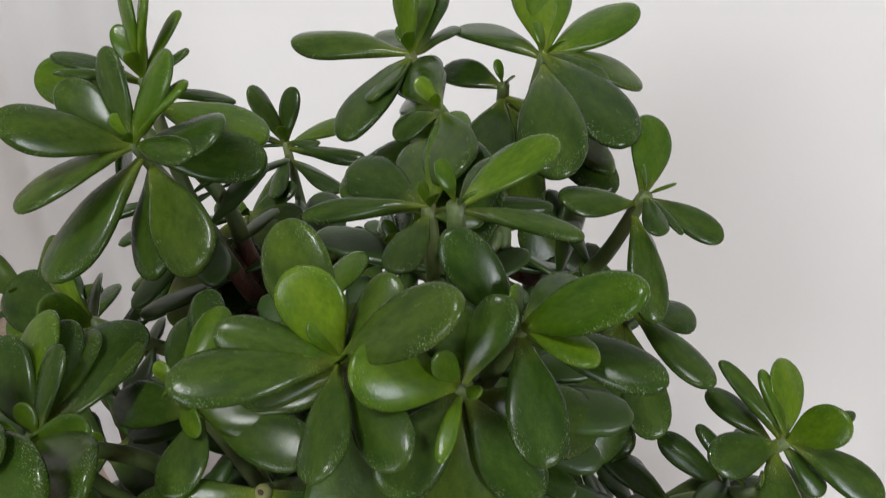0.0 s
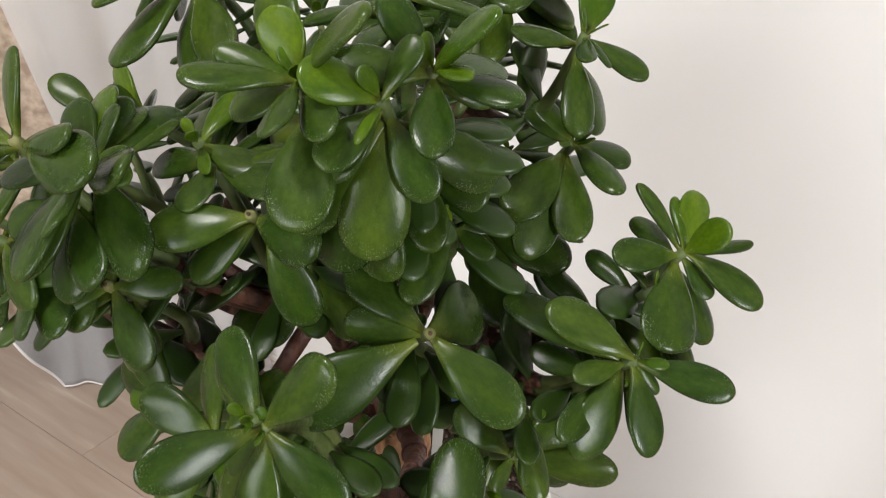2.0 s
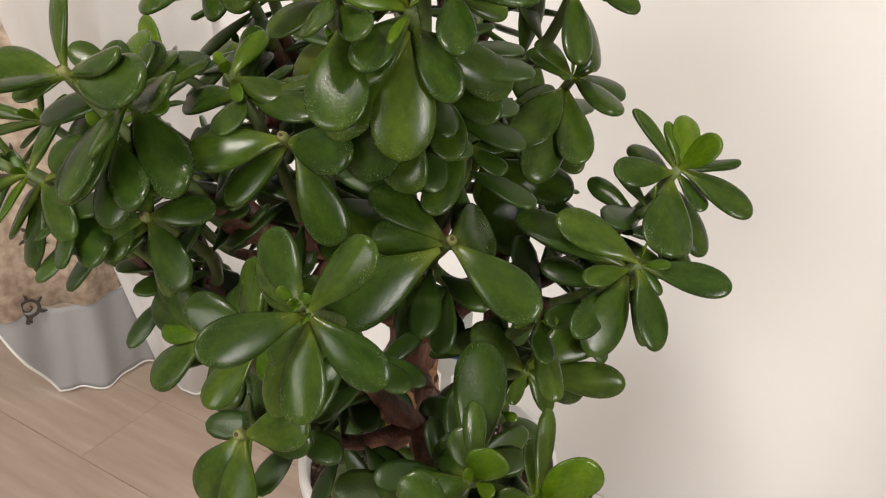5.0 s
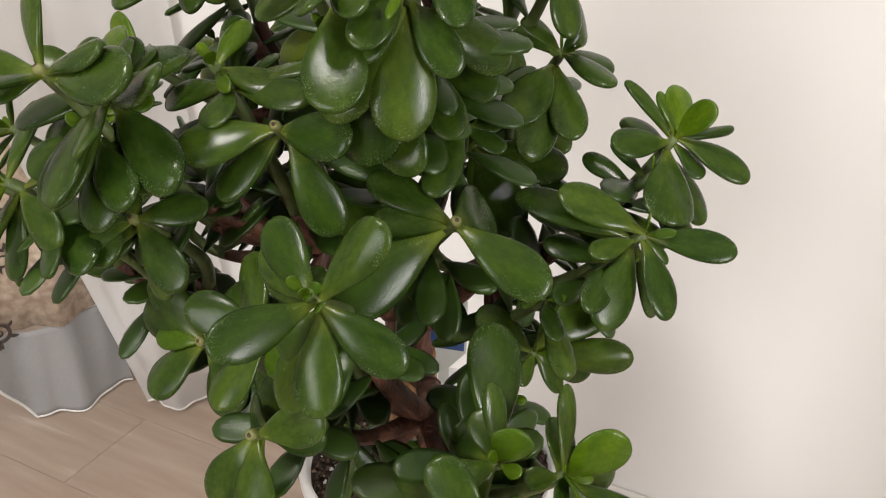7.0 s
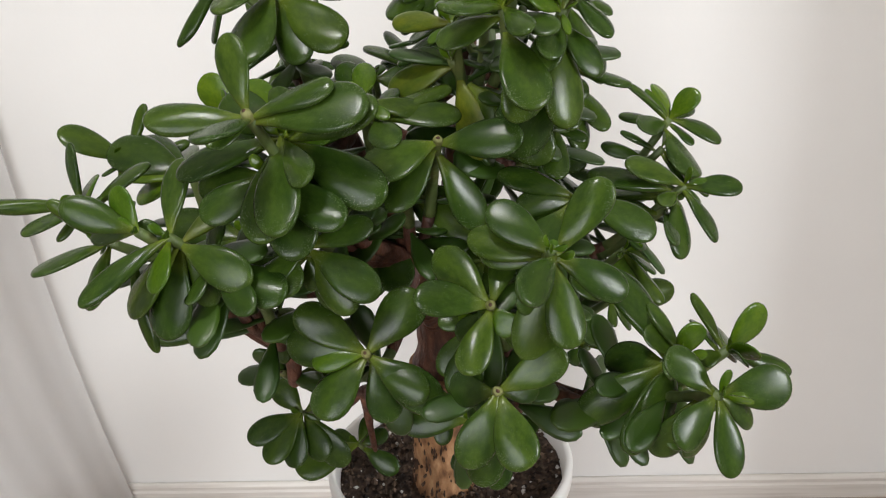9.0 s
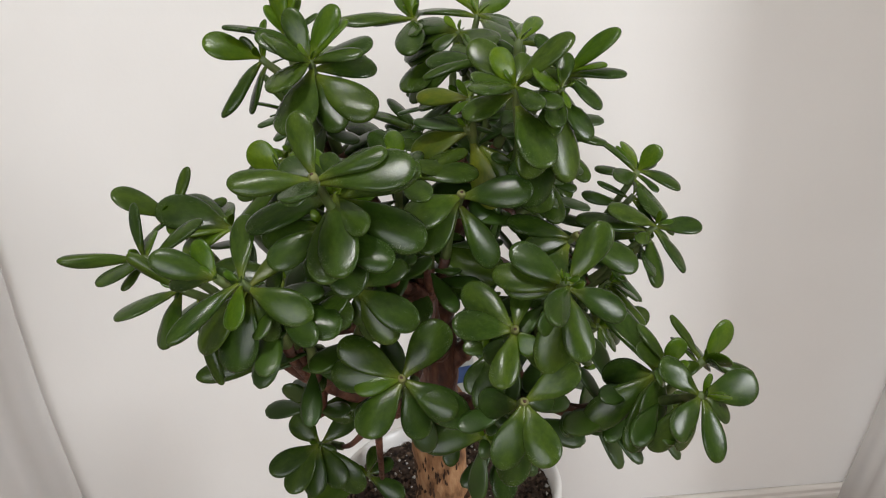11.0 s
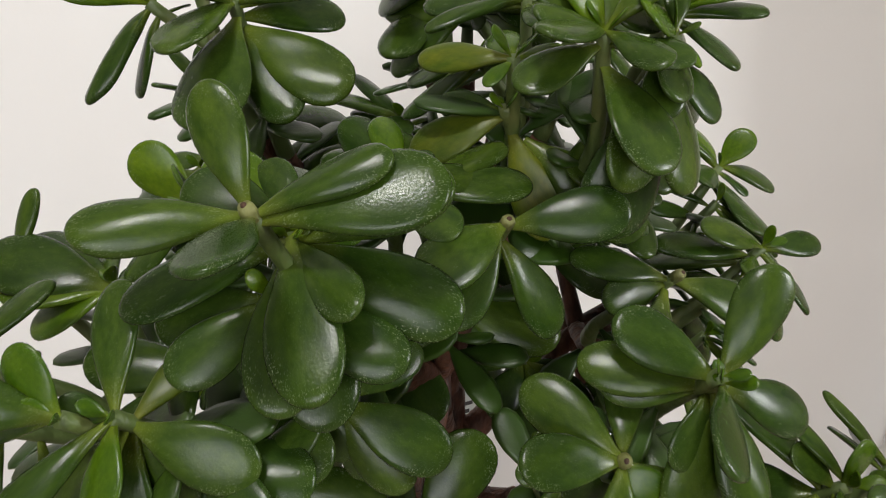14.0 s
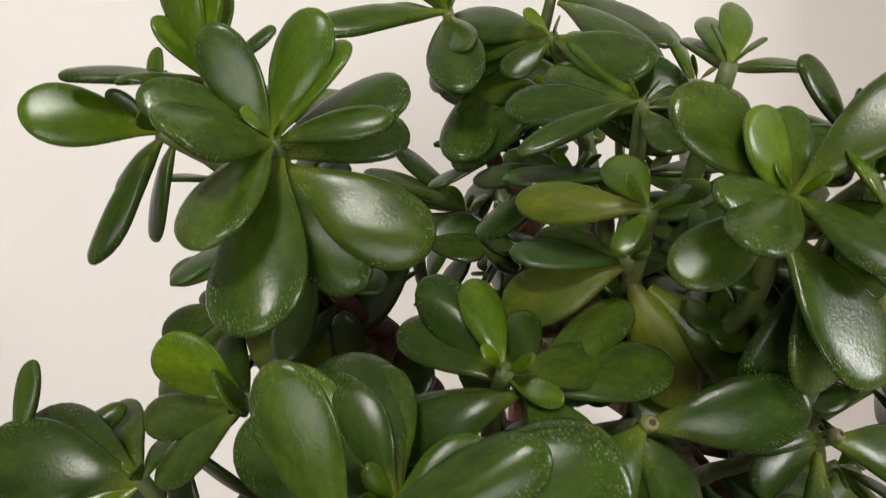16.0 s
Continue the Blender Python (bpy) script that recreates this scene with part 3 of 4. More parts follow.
rosette("mid", (-0.129, -0.168, 0.769), (-0.11, -0.44, 0.89), [(29, 29, 18, 50, 0), (17, 8, 6, 35, 2), (-56, 5, 14, 45, 0), (48, -7, 3, 45, 0), (-3, -17, -9, 45, 0), (-46, -24, -18, 45, 0), (-37, 11, 1, 40, 0)])
rosette("north", (-0.173, -0.141, 0.809), (-0.21, -0.21, 0.95), [(-49, 3, 10, 55, 1), (-41, -6, -10, 55, 1), (-43, 23, 23, 50, 0), (-55, 4, 26, 50, 0), (-21, 45, 11, 40, 0), (7, 22, 6, 35, 0)])
rosette("north", (-0.123, -0.165, 0.849), (-0.65, -0.54, 0.54), [(-23, -1, 25, 60, 1), (-5, -20, 17, 60, 1), (-41, 8, -30, 33, 0), (-43, 19, -13, 33, 0), (-40, 26, -2, 50, 0)])
rosette("north", (-0.097, -0.146, 0.935), (-0.10, -0.50, 0.86), [(-24, -42, -10, 46, 0), (-16, -43, -46, 48, 0), (17, -22, -50, 46, 0), (43, -22, -40, 50, 0), (-20, -40, 17, 42, 0), (17, -2, 39, 46, 1), (23, -1, 31, 40, 1), (45, 0, 15, 50, 0), (36, -14, 8, 32, 0), (49, 20, -3, 44, 0), (-33, -7, 23, 42, 0), (-14, 0, 36, 42, 0), (6, 11, -42, 50, 2)])
rosette("north", (-0.139, -0.115, 0.938), (-0.68, -0.29, 0.68), [(-39, -10, 16, 48, 1), (-20, -4, -18, 40, 0), (1, -2, 28, 30, 1), (3, -1, 20, 26, 1), (-36, -11, -39, 26, 0), (-20, 7, -39, 40, 0), (-14, -3, 15, 40, 0), (15, 13, 1, 50, 0)])
rosette("north", (-0.118, -0.115, 0.955), (-0.20, -0.10, 0.98), [(-42, -10, 13, 26, 0), (-10, -4, 22, 36, 1), (-6, -4, 39, 38, 1), (6, -3, 40, 38, 1), (25, 1, 16, 28, 0), (9, 13, 30, 30, 1), (-22, -26, 8, 20, 0), (30, 24, -5, 25, 0), (62, 1, -14, 45, 1)])
rosette("mid", (-0.037, -0.199, 0.862), (0.00, -0.53, 0.85), [(0, 25, 23, 42, 1), (40, 3, -7, 42, 0), (14, -11, -7, 42, 1), (-25, 35, 7, 50, 0)])
rosette("top", (0.017, -0.174, 0.881), (-0.31, -0.62, 0.72), [(-43, 11, -16, 45, 2), (-27, 20, 6, 42, 0), (15, -13, -59, 40, 2), (-1, 6, 5, 36, 1), (56, -27, -55, 42, 0)])
rosette("top", (0.018, -0.187, 0.903), (-0.11, -0.53, 0.84), [(0, 25, 15, 50, 1), (25, 4, 6, 30, 1), (-14, -8, -7, 45, 1), (-38, 17, 6, 35, 2)])
rosette("top", (0.022, -0.093, 0.953), (-0.41, -0.41, 0.82), [(-37, 43, 4, 48, 0), (-22, -1, -12, 55, 0), (-50, 55, -8, 40, 0), (-40, 43, 17, 40, 0), (21, -42, -11, 50, 0), (30, -51, -25, 50, 0)])
rosette("top", (0.024, -0.089, 0.929), (-0.49, -0.39, 0.78), [(-50, 15, -25, 36, 0), (-26, 27, -3, 36, 0), (-45, 45, 10, 36, 0), (-1, -19, -10, 40, 0), (26, -56, -12, 30, 0)])
rosette("top", (0.019, -0.123, 0.901), (-0.51, -0.30, 0.81), [(-43, 13, -22, 33, 0), (-37, 43, -6, 20, 0), (-21, 9, -10, 42, 2), (-20, 40, 3, 25, 0), (10, 0, 6, 25, 0)])
rosette("mid", (0.007, -0.208, 0.837), (0.10, -0.75, 0.65), [(-37, -31, -5, 48, 0), (44, -19, 7, 46, 0), (27, 7, -56, 42, 0), (-29, -18, -35, 40, 0), (-23, -3, -27, 45, 0)], True)
rosette("right", (0.097, -0.188, 0.795), (0.49, -0.59, 0.64), [(-47, -1, 21, 38, 0), (5, 59, -9, 62, 0), (51, -2, -25, 42, 0), (-40, -53, -33, 45, 0), (-40, -13, -4, 45, 0)], True)
rosette("top", (0.085, -0.150, 0.835), (0.30, -0.51, 0.81), [(17, 12, 1, 45, 0), (23, -1, -10, 45, 0), (-2, -38, -23, 42, 0), (-38, -12, 7, 40, 0)])
rosette("front", (0.069, -0.271, 0.785), (0.15, -0.77, 0.62), [(25, 5, 39, 42, 0), (-34, 13, 25, 45, 0), (40, -4, -20, 44, 0), (-19, -42, -4, 42, 0), (-45, 16, 10, 42, 0), (-16, -5, -32, 50, 0), (-13, -15, -56, 50, 0), (-40, 16, -1, 45, 0), (8, -19, -44, 45, 0)])
rosette("front", (0.066, -0.274, 0.790), (0.10, -0.70, 0.70), [(-3, -1, 0, 80, 1), (3, 4, 3, 80, 1)])
rosette("front", (0.034, -0.265, 0.754), (-0.10, -0.82, 0.56), [(-40, -6, 12, 48, 0), (12, 23, 30, 40, 0), (-14, -26, -26, 46, 0), (11, -9, -13, 72, 1), (27, -4, -26, 50, 0), (-31, 22, 26, 48, 0), (-18, 8, -27, 55, 0)], True)
rosette("front", (0.036, -0.283, 0.710), (0.00, -0.82, 0.57), [(36, -1, 21, 46, 0), (-18, -21, -35, 48, 0), (13, -26, -31, 54, 0), (-28, 27, -15, 60, 0), (27, 18, -10, 55, 0), (-13, -13, -55, 42, 0)], True)
rosette("front", (0.157, -0.289, 0.707), (0.49, -0.73, 0.49), [(43, 8, 1, 52, 0), (4, -26, -32, 40, 0), (-26, -23, -15, 56, 0), (-7, 3, -45, 46, 0), (-27, 9, -48, 44, 0), (3, -2, 15, 45, 1), (9, -16, 8, 32, 1), (25, 4, -22, 40, 0), (-26, 6, 25, 52, 0)])
rosette("front", (0.178, -0.245, 0.710), (0.60, -0.30, 0.75), [(21, -2, 24, 64, 1), (12, -14, 10, 62, 1), (-9, 33, 24, 22, 0), (44, -1, -14, 26, 0), (-9, 27, 9, 60, 0), (-16, -8, -2, 60, 0), (4, -21, 5, 50, 0), (20, 34, -10, 60, 0)])
rosette("front", (0.148, -0.251, 0.710), (0.41, -0.62, 0.67), [(-58, -5, -40, 38, 0), (-37, 37, -14, 58, 0), (-19, -26, -30, 50, 0), (-32, -22, -51, 36, 0), (-16, 14, 14, 60, 0), (9, -2, 20, 75, 1), (-11, 19, 28, 30, 0), (-12, -16, -2, 60, 0), (-24, 59, 35, 40, 0)])
rosette("right", (0.133, -0.140, 0.697), (0.70, -0.40, 0.60), [(-30, -13, 27, 50, 0), (34, 29, -20, 50, 0), (15, 53, 18, 42, 0), (-2, -20, -11, 45, 0), (13, 16, -5, 50, 0), (21, 2, -23, 40, 0), (38, 40, 36, 45, 0), (55, 20, -1, 35, 0), (19, 7, -18, 45, 0)])
rosette("left", (-0.144, -0.255, 0.798), (-0.30, -0.65, 0.70), [(-39, -34, -18, 25, 0), (-5, -22, -22, 46, 1), (-12, -9, -58, 50, 0), (41, -15, -21, 48, 0), (29, 24, 14, 36, 2), (-1, 27, 40, 34, 0), (-34, -1, -44, 46, 0), (16, 0, -43, 46, 0), (-15, -2, 8, 55, 0)])
rosette("left", (-0.228, -0.190, 0.801), (-0.68, -0.39, 0.63), [(-47, -21, 10, 20, 0), (-18, -33, 0, 44, 0), (-6, 5, 38, 26, 0), (0, 14, 17, 75, 1), (15, -4, 5, 60, 1), (-14, -12, -19, 30, 0), (35, 16, 27, 34, 0)])
rosette("left", (-0.224, -0.125, 0.817), (-0.50, -0.20, 0.84), [(-37, -11, 26, 42, 0), (13, 9, 38, 24, 0), (17, 7, 11, 38, 0), (40, 12, 12, 26, 0), (-9, -22, -3, 30, 0), (11, 9, -33, 40, 0)])
rosette("left", (-0.072, -0.236, 0.782), (0.00, -0.71, 0.71), [(40, -18, -22, 46, 0), (37, 12, 12, 42, 0), (-35, 21, 17, 45, 0), (-25, -20, -11, 45, 0), (14, 5, -43, 50, 0), (-20, -4, -4, 45, 0), (-45, -7, -23, 45, 0), (0, -5, -25, 45, 0), (23, -15, -35, 48, 0)], True)
rosette("mid", (-0.044, -0.230, 0.707), (-0.10, -0.78, 0.62), [(-42, 9, 29, 46, 0), (-49, -1, 9, 50, 0), (-34, -4, -3, 42, 1), (-31, -21, -30, 54, 0), (-16, -13, -22, 24, 1), (37, -17, -22, 47, 0), (33, 12, 36, 54, 0), (13, -5, -48, 50, 0), (44, -21, -26, 45, 0)], True)
rosette("low", (-0.132, -0.088, 0.570), (-0.32, -0.79, 0.53), [(-45, -19, -13, 44, 0), (-28, -28, -31, 46, 0), (21, -22, -35, 50, 0), (36, -26, -40, 46, 0), (-24, 10, 25, 62, 0), (36, 15, 21, 46, 0), (16, -3, -8, 40, 0), (-8, -25, -40, 50, 0)])
rosette("left", (-0.128, -0.135, 0.639), (-0.31, -0.62, 0.72), [(-20, 4, 15, 38, 0), (-10, 12, 3, 75, 0), (55, 4, 3, 36, 0), (35, -5, -14, 36, 0)], True)
rosette("left", (-0.119, -0.158, 0.705), (-0.42, -0.74, 0.53), [(-58, 13, -24, 14, 1), (-26, 10, -7, 50, 0), (1, 7, 11, 50, 0), (6, -24, -28, 40, 0), (-82, -32, -2, 25, 0)])
rosette("low", (-0.091, -0.042, 0.501), (-0.30, -0.51, 0.81), [(-61, -19, -12, 55, 0), (36, -16, -23, 50, 0), (28, 6, 8, 55, 0), (-28, 9, 6, 50, 0), (10, 15, 22, 45, 0)])
rosette("right", (0.187, -0.078, 0.823), (0.50, -0.20, 0.84), [(-27, 2, 31, 21, 0), (-1, 23, 27, 46, 1), (15, -7, 22, 60, 1), (30, 29, 4, 18, 0), (44, -2, -12, 38, 0), (-28, -28, 1, 46, 0), (-33, 19, 6, 38, 0), (11, -40, -34, 58, 0), (28, -3, -44, 40, 0), (20, -5, -17, 46, 0), (-11, 15, 24, 26, 1)])
rosette("right", (0.184, -0.131, 0.783), (0.62, -0.31, 0.72), [(46, 5, -1, 36, 0), (-5, -38, -36, 46, 0), (24, -22, -30, 40, 0), (15, -1, -13, 35, 0), (20, 11, -50, 40, 0), (-39, -16, 26, 42, 0), (-22, -23, -5, 40, 0), (-64, -11, 21, 30, 0), (-54, 51, -11, 40, 0)])
rosette("back", (0.109, -0.064, 0.921), (0.40, -0.10, 0.91), [(-2, 24, 28, 50, 1), (-30, -25, 2, 42, 0), (35, 6, -15, 36, 0), (19, -7, -9, 30, 0), (17, -33, -37, 36, 0), (18, 23, -53, 42, 0), (10, -21, -7, 42, 0)])
rosette("right", (0.113, -0.065, 0.862), (0.52, -0.21, 0.83), [(28, 25, -7, 45, 0), (36, -30, -3, 33, 0), (21, -34, -38, 40, 0), (-27, 7, 19, 42, 0), (8, 3, 12, 40, 0), (4, -50, -44, 40, 0), (-12, -47, -24, 50, 0), (-5, -8, 1, 40, 0), (-27, -2, 16, 45, 0)])
rosette("right", (0.062, 0.041, 0.797), (0.33, -0.33, 0.88), [(21, 7, -5, 45, 0), (17, -30, -17, 50, 0), (-19, -11, 3, 50, 0), (-27, 9, 57, 45, 0), (40, -14, -20, 45, 0), (7, -47, -30, 40, 0)])
rosette("top", (0.046, -0.217, 0.911), (-0.10, -0.47, 0.88), [(-12, -1, 25, 56, 1), (-17, -8, 9, 60, 1), (10, -31, -10, 42, 0), (-36, -4, -16, 46, 0), (17, -26, -47, 56, 0), (32, -11, 34, 36, 0), (-26, 6, 32, 48, 0), (-28, -15, 11, 36, 0), (27, -18, -10, 44, 0), (8, 14, 22, 46, 0), (-31, -29, 7, 40, 0)])
rosette("top", (0.080, -0.209, 0.908), (0.20, -0.67, 0.72), [(-18, -21, 14, 55, 1), (-10, -25, -20, 50, 0), (6, 9, 24, 46, 0), (-14, -20, -26, 50, 0), (7, -17, -58, 50, 0), (24, -1, -33, 46, 0), (37, 36, -32, 42, 0), (-26, -26, -51, 42, 0), (-26, -6, -80, 50, 0), (1, -18, -8, 24, 1)])
rosette("top", (0.090, -0.188, 0.918), (0.36, -0.42, 0.83), [(23, -20, 29, 33, 1), (38, -9, 4, 34, 0), (-19, -8, 26, 40, 0), (17, -27, -18, 44, 0), (20, -15, 9, 33, 1), (-30, -26, 3, 50, 0), (13, 36, 4, 50, 0), (18, 20, -11, 40, 0)])
rosette("top", (0.039, -0.141, 0.929), (0.00, -0.21, 0.98), [(-20, 36, 16, 55, 0), (-8, 42, 29, 30, 1), (-46, 18, 6, 40, 0), (-49, -12, -3, 20, 0), (21, -1, 0, 40, 0), (41, 19, 4, 20, 0), (-1, -28, -12, 50, 0), (4, 54, -1, 50, 0)])
rosette("back", (0.048, -0.025, 0.969), (0.21, -0.21, 0.95), [(-51, 20, 16, 36, 0), (47, 24, -5, 36, 0), (32, 41, 25, 40, 1), (32, -10, -5, 40, 0), (26, -66, -25, 42, 0), (50, -36, -20, 46, 0), (-20, 32, 40, 40, 1), (-8, 35, 43, 40, 1)])
rosette("back", (-0.013, -0.048, 0.967), (-0.21, -0.21, 0.95), [(-66, -2, 7, 34, 0), (-9, -54, -19, 42, 0), (-7, -2, 39, 40, 1), (-12, 35, 33, 35, 1), (-2, -39, -12, 35, 0), (-38, 37, 5, 30, 0), (5, 41, 11, 30, 0), (-4, 38, 28, 40, 0)])
rosette("back", (0.028, -0.023, 0.952), (0.10, -0.31, 0.94), [(31, -47, -41, 40, 0), (-37, 9, 7, 50, 0), (-53, -73, -40, 36, 0), (4, -47, -28, 50, 0), (64, -15, -35, 33, 0), (62, -13, -20, 33, 0)])
rosette("north", (-0.138, 0.018, 0.888), (-0.20, 0.00, 0.98), [(-3, 7, 35, 45, 0), (24, 2, 5, 35, 0), (33, 25, 20, 40, 1), (-18, -5, 37, 36, 0), (-29, -20, 15, 30, 0), (-19, -15, 1, 20, 0), (61, -6, 4, 20, 0), (16, -43, -17, 30, 0), (52, -17, -15, 30, 0), (-8, -48, -47, 25, 0)])
rosette("back", (-0.011, -0.039, 0.864), (-0.10, 0.00, 1.00), [(-33, 42, 9, 25, 0), (-8, 38, 0, 30, 0), (-27, 46, 34, 20, 0), (-47, 44, 26, 20, 0), (23, 32, 2, 20, 0), (-39, 7, -4, 30, 0), (-14, -5, -1, 30, 0), (10, -44, -5, 25, 0), (10, -49, -15, 25, 0), (3, -29, 0, 30, 0)])
rosette("mid", (-0.030, -0.196, 0.852), (-0.21, -0.31, 0.93), [(-50, -4, -8, 36, 0), (48, -7, 6, 40, 0), (-25, 30, 31, 36, 0), (-20, 33, 17, 45, 0), (-39, 10, -3, 20, 0), (8, 28, 14, 40, 0), (9, -29, -8, 60, 0), (44, 17, 16, 36, 0)])
rosette("front", (0.163, -0.203, 0.663), (0.50, -0.70, 0.50), [(-58, -19, -16, 42, 0), (-33, -40, -23, 45, 0), (40, 8, -24, 40, 0)])
rosette("front", (0.002, -0.091, 0.576), (0.11, -0.75, 0.65), [(-5, -22, -25, 48, 0), (-31, -5, 0, 50, 0), (-28, 14, 20, 50, 0)])
rosette("front", (0.049, -0.127, 0.576), (0.31, -0.72, 0.62), [(-6, -33, -36, 50, 0), (44, 20, 1, 50, 0)])
rosette("right", (0.117, -0.136, 0.655), (0.54, -0.54, 0.65), [(-27, 26, 44, 50, 0), (-4, 40, 37, 50, 0), (-16, -18, -2, 50, 0), (2, 45, 36, 45, 0)])
rosette("front", (0.023, -0.181, 0.622), (0.00, -0.76, 0.65), [(-49, 14, 16, 45, 0), (26, -16, -19, 42, 0), (-56, 2, 2, 50, 0)])
rosette("right", (0.039, -0.119, 0.725), (0.31, -0.62, 0.72), [(-37, -2, 14, 50, 0), (-24, -28, -14, 50, 0), (4, 18, 14, 50, 0), (9, -27, -27, 50, 0), (30, -1, -14, 42, 0), (41, -17, -32, 45, 0)])
rosette("mid", (-0.022, -0.136, 0.788), (0.00, -0.65, 0.76), [(37, -7, -6, 50, 0), (-30, -14, -12, 45, 0), (39, -25, -22, 45, 0), (-1, -26, -22, 45, 0), (62, -37, -22, 45, 0), (67, 3, -35, 45, 0)])
rosette("top", (0.071, -0.165, 0.868), (0.21, -0.64, 0.74), [(-4, -35, -29, 50, 0), (35, 3, -8, 50, 0), (24, 23, 13, 50, 0), (-23, -27, -17, 50, 0), (23, -23, -26, 45, 0)])
rosette("mid", (-0.087, -0.240, 0.828), (-0.11, -0.65, 0.75), [(1, -26, -22, 45, 0), (-43, 0, -3, 50, 0), (40, -23, -22, 45, 0), (46, -7, -14, 45, 0), (-36, -16, -19, 45, 0)])
rosette("left", (-0.125, -0.247, 0.779), (-0.21, -0.64, 0.74), [(-13, -16, -17, 45, 0), (42, -16, -12, 50, 0), (-5, 23, 19, 45, 0), (26, -28, -17, 40, 0), (50, -4, -9, 50, 0), (-40, 6, 1, 45, 0)])
rosette("north", (-0.137, -0.028, 0.851), (-0.23, -0.57, 0.79), [(-38, 13, -1, 45, 0), (38, -4, 8, 50, 0), (52, -31, -7, 50, 0), (6, -39, -26, 45, 0), (65, -15, -6, 45, 0), (-19, -18, -18, 45, 2), (21, 19, 20, 45, 0)])
rosette("mid", (-0.107, -0.101, 0.788), (-0.12, -0.58, 0.81), [(22, 28, 23, 46, 0), (48, 1, 7, 40, 0), (35, 35, 30, 50, 0), (-38, 1, -4, 45, 0), (59, 12, 17, 45, 0), (-14, 33, 60, 40, 0)])
rosette("top", (0.059, -0.066, 0.798), (0.12, -0.58, 0.81), [(-31, -10, -3, 45, 0), (15, -24, -19, 45, 0), (26, 17, 9, 50, 0), (-28, 13, 14, 50, 0), (62, -12, 1, 45, 0), (43, -43, -35, 45, 0), (-24, -37, -23, 45, 0)])
rosette("back", (0.039, 0.021, 0.816), (-0.12, -0.35, 0.93), [(-34, -8, -7, 40, 0), (-26, -44, -21, 40, 0), (15, -33, -10, 40, 0), (24, 32, 15, 35, 0), (33, 3, 5, 40, 0)])
rosette("top", (-0.044, -0.070, 0.864), (-0.11, -0.44, 0.89), [(29, -15, -4, 50, 0), (31, -1, 4, 50, 0), (-33, 31, 20, 45, 0), (-44, 0, -6, 40, 0), (5, 16, 8, 45, 0), (-40, -33, -21, 40, 0)])
rosette("north", (-0.132, -0.091, 0.854), (-0.24, -0.48, 0.84), [(49, -13, -4, 80, 0), (34, -36, -16, 60, 2), (-26, -20, -19, 40, 0), (-9, -46, -29, 35, 0), (35, -13, 3, 50, 0), (-37, 6, -7, 45, 0)])
rosette("front", (0.024, -0.227, 0.723), (0.00, -0.76, 0.65), [(-9, -29, -34, 50, 0), (-19, -19, -22, 50, 0), (-21, 2, 3, 50, 0), (-9, 13, 15, 50, 0)])
rosette("mid", (-0.045, -0.132, 0.761), (0.00, -0.65, 0.76), [(21, -39, -33, 50, 0), (-4, -43, -37, 50, 0), (30, -14, -12, 45, 0), (-9, -39, -11, 45, 0), (14, -29, -15, 50, 0)])
rosette("top", (0.059, -0.165, 0.942), (0.10, -0.31, 0.94), [(16, 32, 18, 34, 1), (4, 31, 10, 34, 0), (39, 8, -2, 22, 0), (23, 28, 20, 30, 1)])
rosette("left", (-0.157, -0.262, 0.804), (-0.40, -0.60, 0.70), [(-34, -8, 19, 44, 0), (-12, 2, 23, 50, 1), (-34, 12, -4, 34, 0)])
rosette("left", (-0.190, -0.235, 0.790), (-0.60, -0.50, 0.60), [(-37, -19, -8, 44, 0), (-13, -19, -33, 50, 0), (17, -24, -60, 18, 0), (-1, -9, -3, 40, 0), (5, 22, 19, 40, 0), (-29, -5, 24, 26, 0)])
rosette("right", (0.179, -0.090, 0.802), (0.60, -0.30, 0.74), [(-26, 16, 15, 26, 0), (-43, 14, 3, 34, 0), (34, -23, -25, 27, 0), (22, -18, -28, 22, 0)])
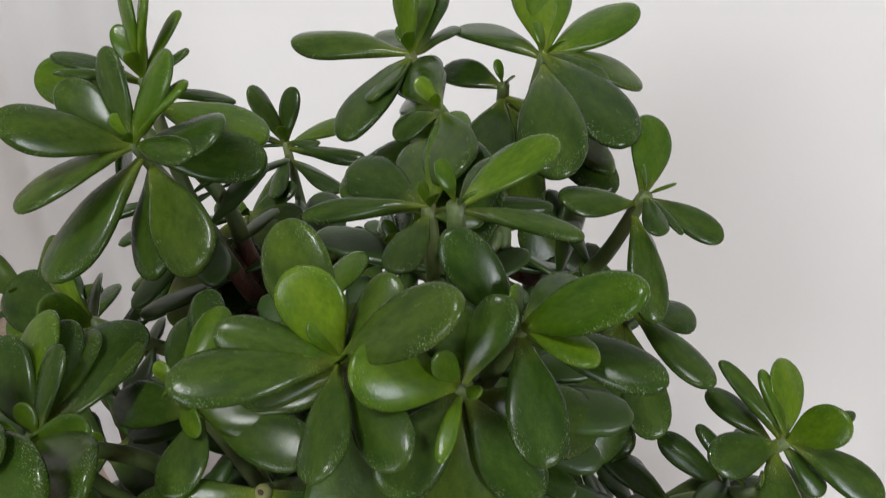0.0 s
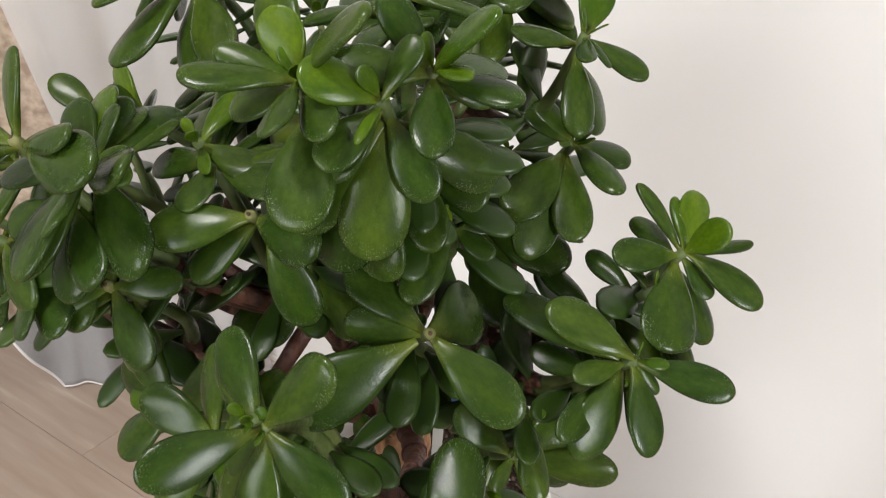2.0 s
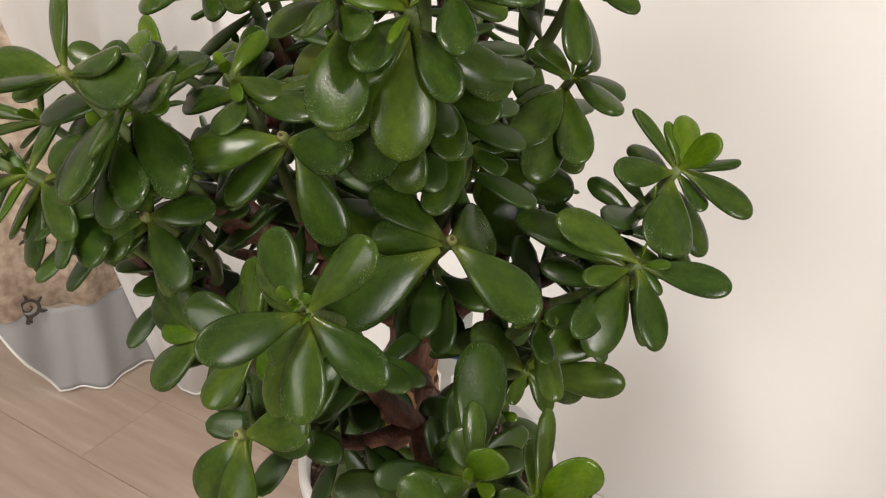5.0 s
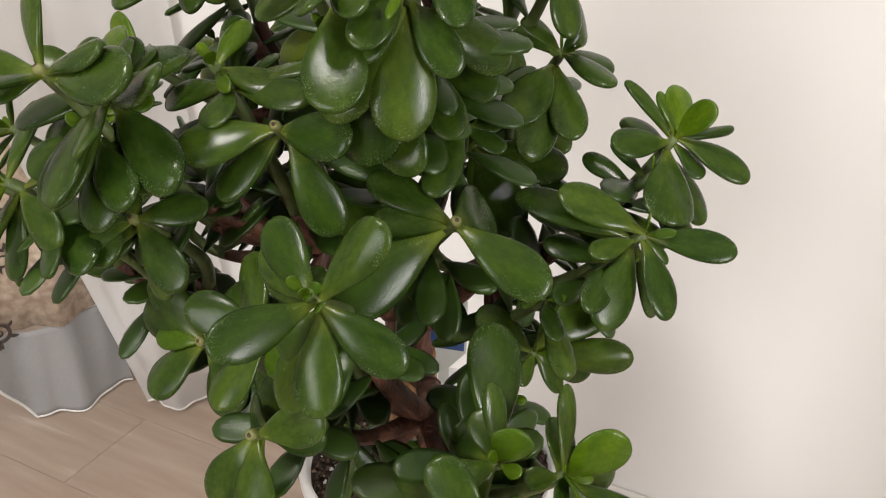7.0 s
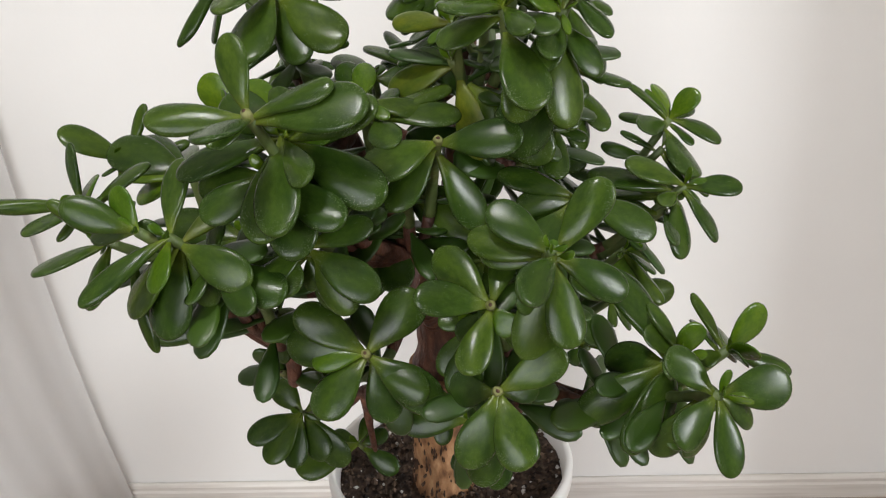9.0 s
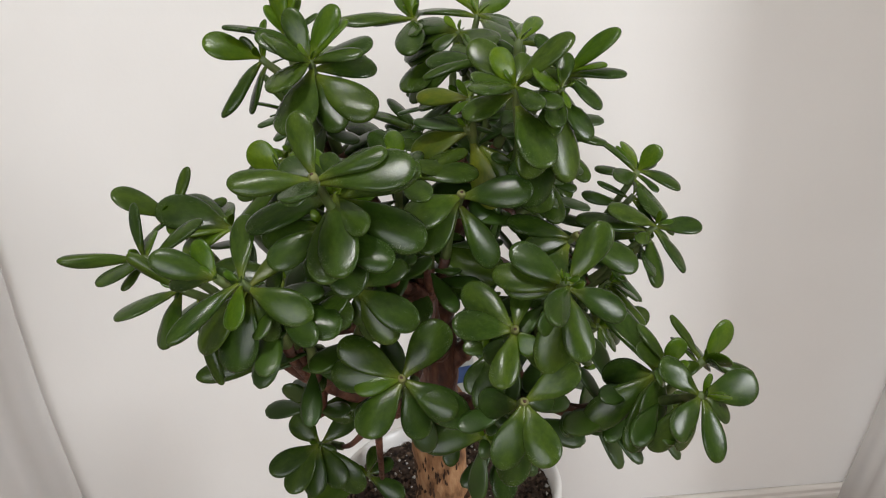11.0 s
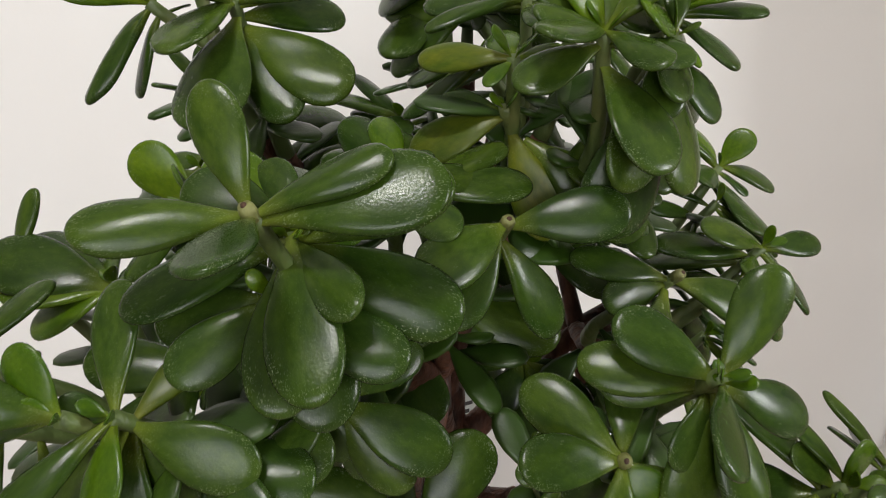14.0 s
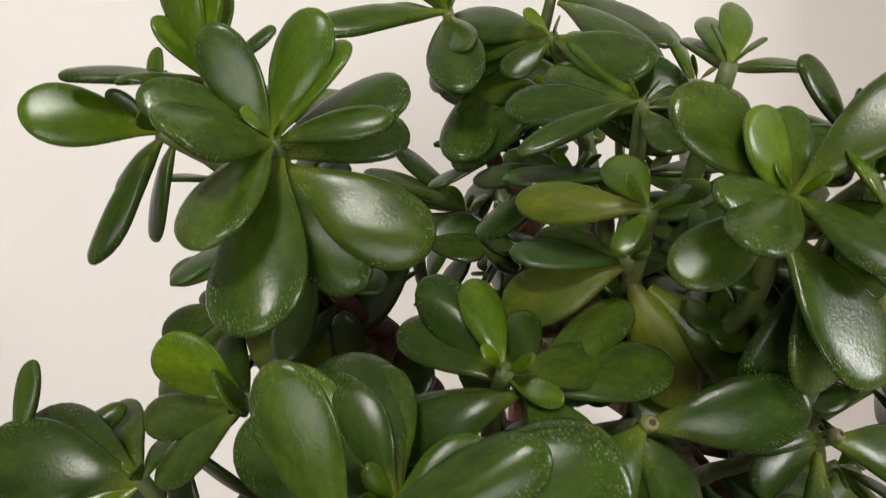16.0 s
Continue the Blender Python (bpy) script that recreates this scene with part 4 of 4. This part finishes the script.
rosette("right", (0.161, -0.090, 0.780), (0.60, -0.30, 0.74), [(-51, 16, 9, 32, 0), (32, -16, -8, 34, 0), (26, -19, -25, 22, 0), (-29, 6, -11, 36, 0)])
rosette("right", (0.172, -0.130, 0.765), (0.60, -0.40, 0.70), [(-3, -43, -7, 38, 0), (-25, 22, 6, 28, 0), (-38, -7, 8, 42, 0)])
rosette("right", (0.138, -0.150, 0.741), (0.60, -0.40, 0.70), [(16, -25, -2, 50, 0), (-7, -16, 2, 22, 0), (25, -24, -28, 36, 0)])

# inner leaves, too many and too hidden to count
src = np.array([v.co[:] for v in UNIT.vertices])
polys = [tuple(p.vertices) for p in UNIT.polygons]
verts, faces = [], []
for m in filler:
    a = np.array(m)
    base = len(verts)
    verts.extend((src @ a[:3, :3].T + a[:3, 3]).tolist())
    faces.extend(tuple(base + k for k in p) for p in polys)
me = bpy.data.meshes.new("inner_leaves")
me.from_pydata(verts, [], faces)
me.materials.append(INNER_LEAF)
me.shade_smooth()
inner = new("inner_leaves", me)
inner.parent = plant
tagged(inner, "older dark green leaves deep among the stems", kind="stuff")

# ---- floor planks, laid along the wall ----
PLANK_CUTS = {}


def plank_mesh(length):
    """A bevelled board, made once for each length it is cut to."""
    key = round(length, 3)
    if key not in PLANK_CUTS:
        bm = bmesh.new()
        bmesh.ops.create_cube(bm, size=1)
        for v in bm.verts:
            v.co = (v.co.x * length, v.co.y * 0.1907, v.co.z * 0.003 - 0.0015)
        top = [e for e in bm.edges if all(v.co.z > -0.001 for v in e.verts)]
        bmesh.ops.bevel(bm, geom=top, offset=0.0006, segments=1, affect="EDGES")
        me = PLANK_CUTS[key] = bpy.data.meshes.new("plank")
        bm.to_mesh(me)
        bm.free()
        me.materials.append(PLANK)
    return PLANK_CUTS[key]


for row in range(24):
    for k in range(-1, 6):
        left = -3.6 + 1.2 * k + (row * 0.43) % 1.2
        lo, hi = max(left, -3.2), min(left + 1.1992, 3.2)
        if hi - lo > 0.02:
            ob = new("plank", plank_mesh(hi - lo))
            ob.parent = floor
            ob.location = ((lo + hi) / 2, 0.36 - row * 0.1915, 0.0)
